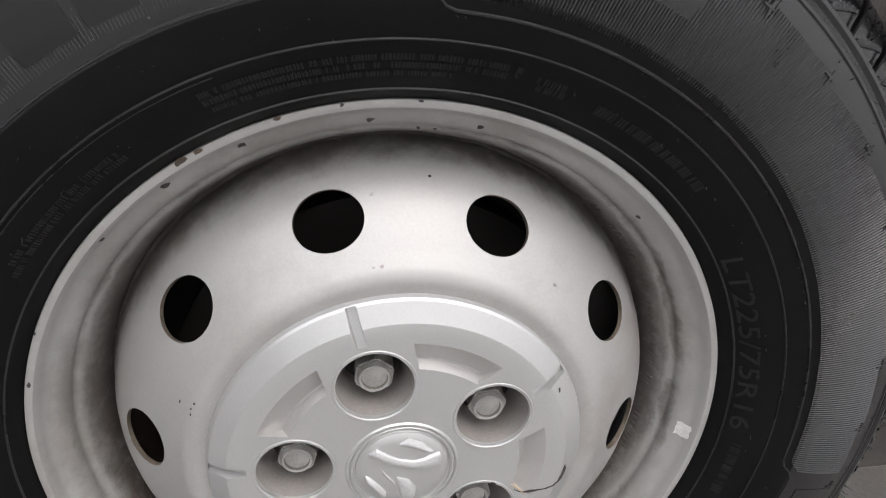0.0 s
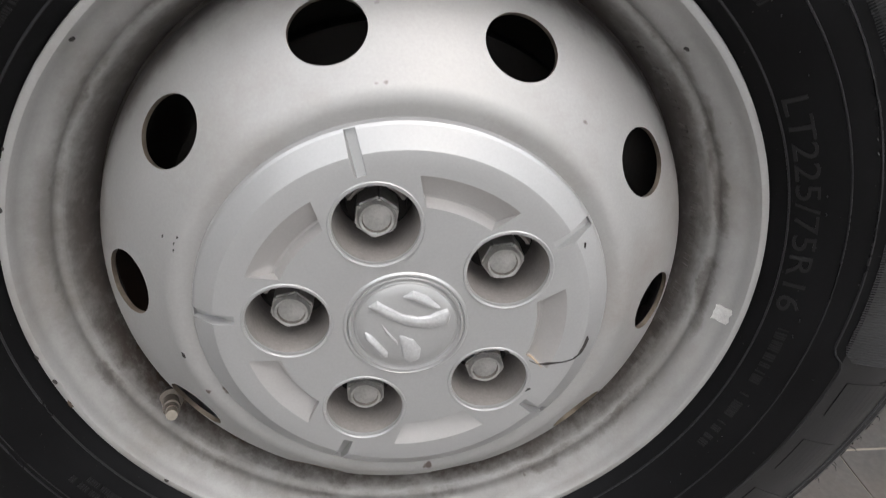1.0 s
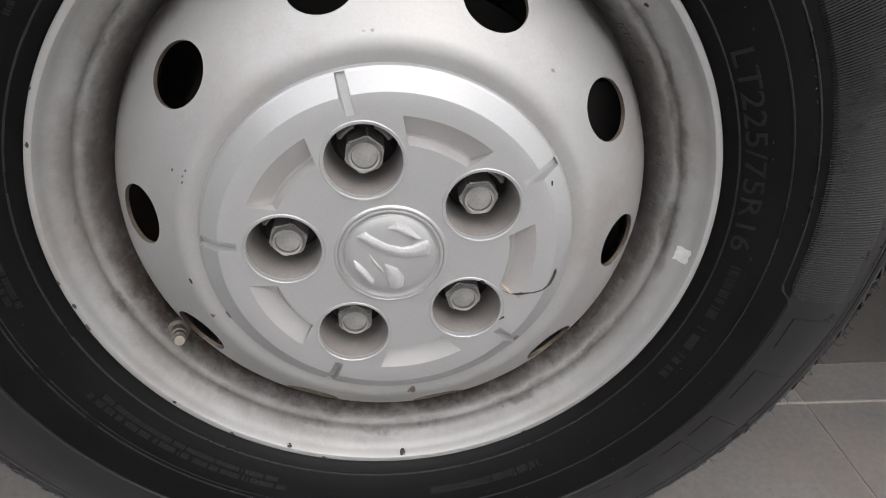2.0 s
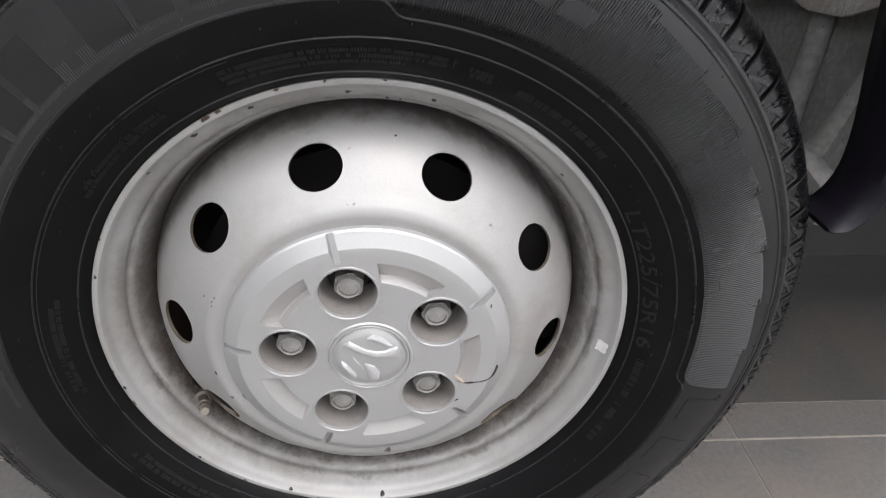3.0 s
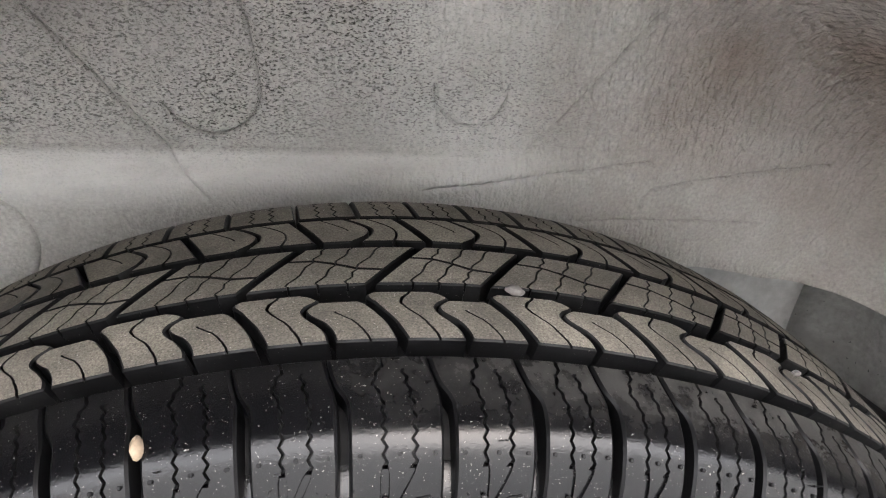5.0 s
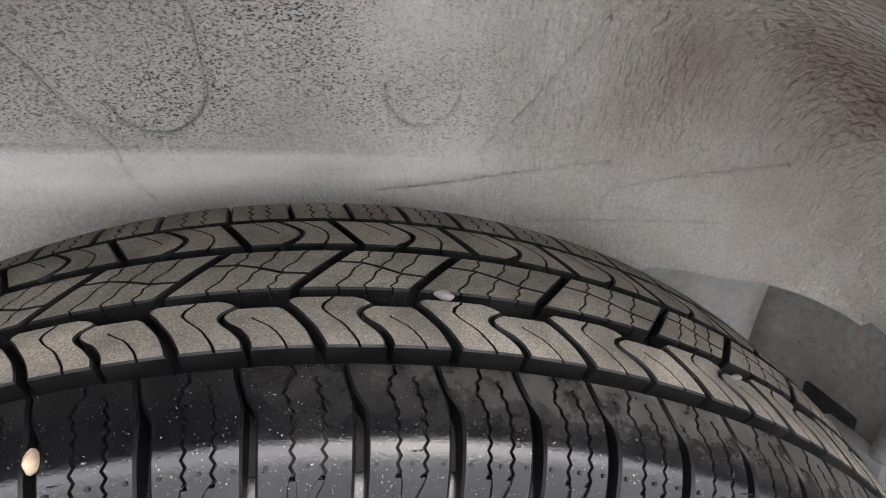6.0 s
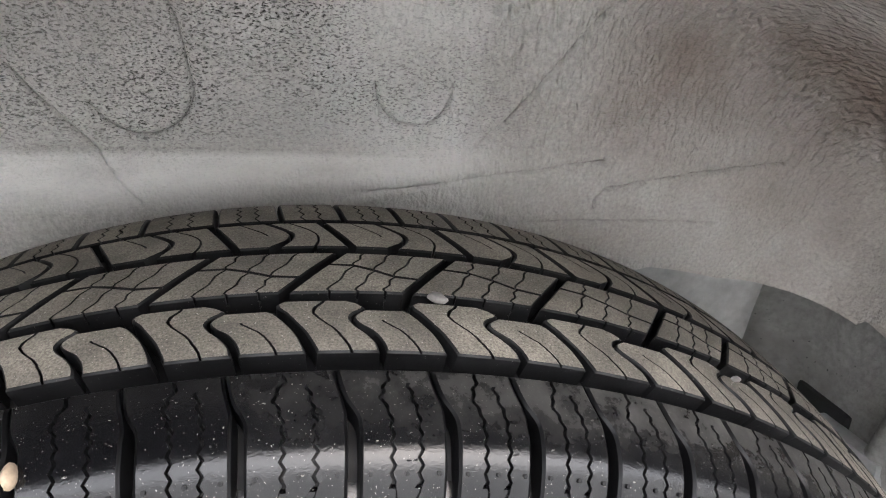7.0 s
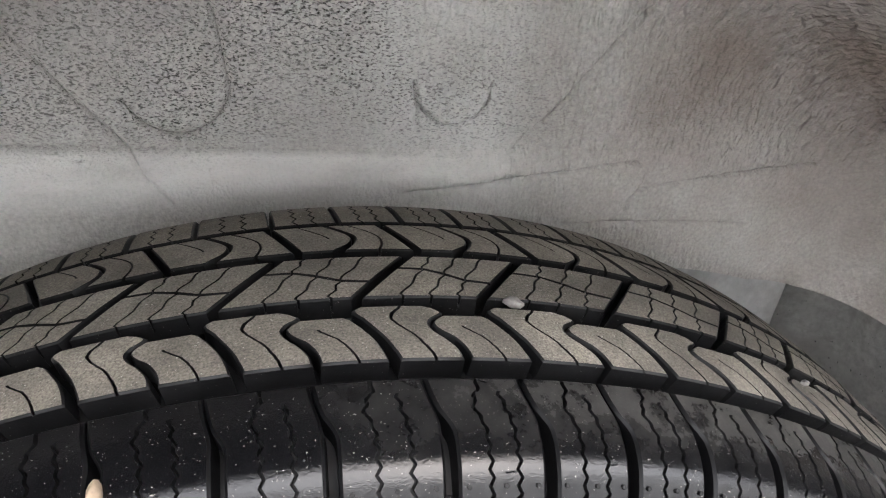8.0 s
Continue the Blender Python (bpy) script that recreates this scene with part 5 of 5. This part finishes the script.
for i in range(25):
    y = 0.302 - 0.277 * i / 24
    row = []
    for j in range(25):
        z = 0.118 + 0.24 * j / 24
        x = 0.436 - 0.10 * max(y - 0.15, 0) - 0.07 * max((y - 0.262) / 0.052, 0) ** 2 + 0.002 * noise.noise((y * 30, z * 30, 0))
        row.append(bm.verts.new((x, y, z)))
    rows.append(row)
for a, b in zip(rows, rows[1:]):
    for j in range(24):
        bm.faces.new((a[j], a[j + 1], b[j + 1], b[j]))
panel = part("arch_panel", bm, SEALER, van, "sealed metal panel with a post and a slanting rib")
panel.modifiers.new("thick", "SOLIDIFY").thickness = 0.003
bm = bmesh.new()
tube(bm, [(0.424, 0.168, 0.266), (0.420, 0.163, 0.20), (0.416, 0.160, 0.12), (0.416, 0.160, 0.07)], [0.011, 0.012, 0.014, 0.015], 14)
part("post", bm, SEALER, panel)
bm = bmesh.new()
tube(bm, [(0.422, 0.052, 0.270), (0.418, 0.066, 0.215), (0.414, 0.088, 0.15), (0.414, 0.108, 0.095)], [0.009, 0.011, 0.013, 0.015], 14)
box(bm, (0.020, 0.050, 0.15), pose(0.420, 0.064, 0.160, 18, 0, 0), 0.004)
part("rib", bm, SEALER, panel)
bm = bmesh.new()
box(bm, (0.05, 0.085, 0.035), pose(0.412, 0.070, 0.112, 12, 0, 0), 0.008)
part("foot_bracket", bm, SEALER, panel)
bm = bmesh.new()
box(bm, (0.008, 0.060, 0.034), pose(0.4225, 0.232, 0.128, -10, 0, 0), 0.003)
part("drain_slot", bm, UNDER, panel, "small dark block on the panel")
bm = bmesh.new()
box(bm, (0.016, 0.075, 0.026), pose(0.412, 0.186, 0.134, -14, 0, 0), 0.002)
part("pale_tab", bm, PALE, panel, "pale metal tab")

# black moulding round the arch opening, standing further out over the top


def bulge(z):
    return 0.06 * min(max((z - 0.22) / 0.24, 0), 1) ** 1.5 + 0.035 * min(max((z - 0.53) / 0.07, 0), 1)


bm = bmesh.new()
rows = []
SECTION = [(0.0, 0.030), (-0.004, 0.012), (0.000, -0.004), (0.010, -0.014), (0.026, -0.018), (0.046, -0.014), (0.062, -0.004), (0.066, 0.010)]
EDGE = [(-0.36, 0.08), (-0.385, 0.16), (-0.375, 0.25), (-0.335, 0.36), (-0.26, 0.445), (-0.15, 0.508), (0.0, 0.532), (0.155, 0.517), (0.268, 0.457), (0.322, 0.387),
        (0.348, 0.331), (0.366, 0.284), (0.384, 0.214), (0.391, 0.168), (0.389, 0.140), (0.379, 0.121), (0.366, 0.114)]
for i in range(len(EDGE) * 6 - 5):
    u = i / 6
    ex, ez = spline([(k, p[0]) for k, p in enumerate(EDGE)], u), spline([(k, p[1]) for k, p in enumerate(EDGE)], u)
    u2 = min(u + 0.05, len(EDGE) - 1)
    u1 = max(u2 - 0.1, 0)
    d = Vector((spline([(k, p[0]) for k, p in enumerate(EDGE)], u2) - spline([(k, p[0]) for k, p in enumerate(EDGE)], u1),
                spline([(k, p[1]) for k, p in enumerate(EDGE)], u2) - spline([(k, p[1]) for k, p in enumerate(EDGE)], u1))).normalized()
    out = Vector((-d.y, d.x))
    wide = float(np.interp(u, [8.5, 12.0, 14.0, 15.2, 16.0], [1.0, 0.36, 0.31, 0.18, 0.03]))
    deep = 0.10 * min(max((ez - 0.40) / 0.08, 0), 1)
    rows.append([bm.verts.new((ex + out.x * o * wide, y - bulge(ez) + (deep if k == 0 else 0), ez + out.y * o * wide)) for k, (o, y) in enumerate(SECTION)])
for a, b in zip(rows, rows[1:]):
    for j in range(len(SECTION) - 1):
        bm.faces.new((a[j], a[j + 1], b[j + 1], b[j]))
bm.faces.new(rows[-1])
bm.faces.new(rows[0][::-1])
bmesh.ops.recalc_face_normals(bm, faces=bm.faces)
moulding = part("arch_moulding", bm, BLACK_PLASTIC, van, "black plastic wheel arch moulding")
moulding.modifiers.new("thick", "SOLIDIFY").thickness = -0.003
bm = lathe([(0.0, -0.003), (0.004, -0.0025), (0.0052, 0.0), (0.0052, 0.003)], 20)
clip = part("clip", bm, BLACK_PLASTIC, moulding)
clip.location = (0.396, -0.010, 0.153)

# side skin of the van with the arch opening, and the closed hull behind it
bm = bmesh.new()
ring = []
for i in range(41):
    a = radians(-78 + 143 * i / 40)
    ring.append((0.455 * math.sin(a), 0.585 * math.cos(a) + 0.0))
inn = [bm.verts.new((x, 0.004 - bulge(z), z)) for x, z in ring]
outr = []
for i in range(41):
    if i <= 8:
        x, z = -2.55, 0.12 + 1.28 * i / 8
    elif i < 32:
        x, z = -2.55 + 5.1 * (i - 8) / 24, 1.4
    else:
        x, z = 2.55, 1.4 - (1.4 - 0.247) * (i - 32) / 8
    outr.append(bm.verts.new((x, 0.004 - bulge(z), z)))
for i in range(40):
    bm.faces.new((inn[i], inn[i + 1], outr[i + 1], outr[i]))
bmesh.ops.recalc_face_normals(bm, faces=bm.faces)
skin_ob = part("side_skin", bm, VAN_PAINT, van, smooth=False)
skin_ob.modifiers.new("thick", "SOLIDIFY").thickness = 0.01
for nm, size, m, mat in (("roof_panel", (5.16, 1.96, 0.03), pose(0, 0.90, 1.395), VAN_PAINT), ("far_side", (5.16, 0.03, 1.27), pose(0, 1.865, 0.745), VAN_PAINT),
                         ("end_panel", (0.03, 1.93, 1.27), pose(-2.565, 0.885, 0.745), VAN_PAINT), ("end_panel", (0.03, 1.93, 1.14), pose(2.565, 0.885, 0.81), VAN_PAINT),
                         # right underfloor set low, with an added face, to shade the floor
                         ("underfloor", (2.0, 1.64, 0.03), pose(-1.50, 1.03, 0.10), UNDER), ("underfloor", (2.0, 1.50, 0.03), pose(1.545, 1.10, -0.13), UNDER), ("under_tray_face", (2.0, 0.03, 0.30), pose(1.545, 0.335, 0.02), UNDER),
                         ("underfloor", (1.2, 1.48, 0.03), pose(0.09, 1.11, 0.10), UNDER), ("inner_wall", (1.0, 0.03, 0.5), pose(0, 0.33, 0.36), INNER_METAL), ("inner_wall", (1.0, 0.03, 0.30), pose(0, 0.334, -0.045), UNDER)):
    bm = bmesh.new()
    box(bm, size, m, 0.004)
    part(nm, bm, mat, van, smooth=False)

# ---------------------------------------------------------------- small loose things
def pebble(deg, w, size, seed, label, mat=STONE):
    rnd = random.Random(seed)
    bm = bmesh.new()
    bmesh.ops.create_icosphere(bm, subdivisions=2, radius=1.0)
    for v in bm.verts:
        v.co = Vector((v.co.x * size[0], v.co.y * size[1], v.co.z * size[2])) * (1 + 0.22 * noise.noise(v.co * 1.7 + Vector((seed, 0, 0))))
    ob = part("pebble", bm, mat)
    p = on_tyre(deg, w, size[2] * 0.35)
    ob.location = p + Vector((0, 0, AXLE))
    ob.rotation_euler = (rnd.uniform(-0.3, 0.3), radians(deg), rnd.uniform(-0.5, 0.5))
    return tagged(ob, label, "pebble")


pebble(-11.9, w_of(0.002), (0.0018, 0.0040, 0.0035), 3, "small tan stone wedged in a tread groove")
pebble(7.1, w_of(0.0595), (0.0038, 0.0018, 0.0022), 4, "small pale grey stone lying on the tyre tread", SCRAP)
pebble(26.9, w_of(0.0518), (0.0042, 0.0014, 0.0014), 8, "pale torn scrap wedged in a tread groove", SCRAP)
pebble(-26.7, -0.002, (0.0026, 0.0020, 0.002), 6, "small pale stone lying on the tyre tread")

# ---------------------------------------------------------------- paving tiles
# the yard's light slate ends in a cut strip; beyond it the van's shade is put into the tile colour
STRIP = 0.071


def tile_mesh(deep, mat):
    bm = bmesh.new()
    box(bm, (TILE_SIZE - 0.0016, deep - 0.0045, 0.012), pose(0, 0, 0), 0.0012)
    me = bpy.data.meshes.new("tile")
    bm.to_mesh(me)
    bm.free()
    me.materials.append(mat)
    return me


LIGHT, CUT_STRIP, SHADED_CUT, SHADED = tile_mesh(TILE_SIZE, TILE), tile_mesh(STRIP + 0.003, TILE), tile_mesh(TILE_SIZE - STRIP + 0.0012, TILE_SHADED), tile_mesh(TILE_SIZE, TILE_SHADED)
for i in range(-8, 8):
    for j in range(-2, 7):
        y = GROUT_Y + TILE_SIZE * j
        rows = [(LIGHT, y + TILE_SIZE / 2)] if j < 0 else ([(SHADED, y + TILE_SIZE / 2)] if j else [(CUT_STRIP, y + STRIP / 2 + 0.0008), (SHADED_CUT, y + STRIP + (TILE_SIZE - STRIP) / 2)])
        for me, at in rows:
            ob = new("tile", me)
            ob.parent = pavement
            ob.location = (GROUT_X + TILE_SIZE * (i + 0.5), at, -0.006)
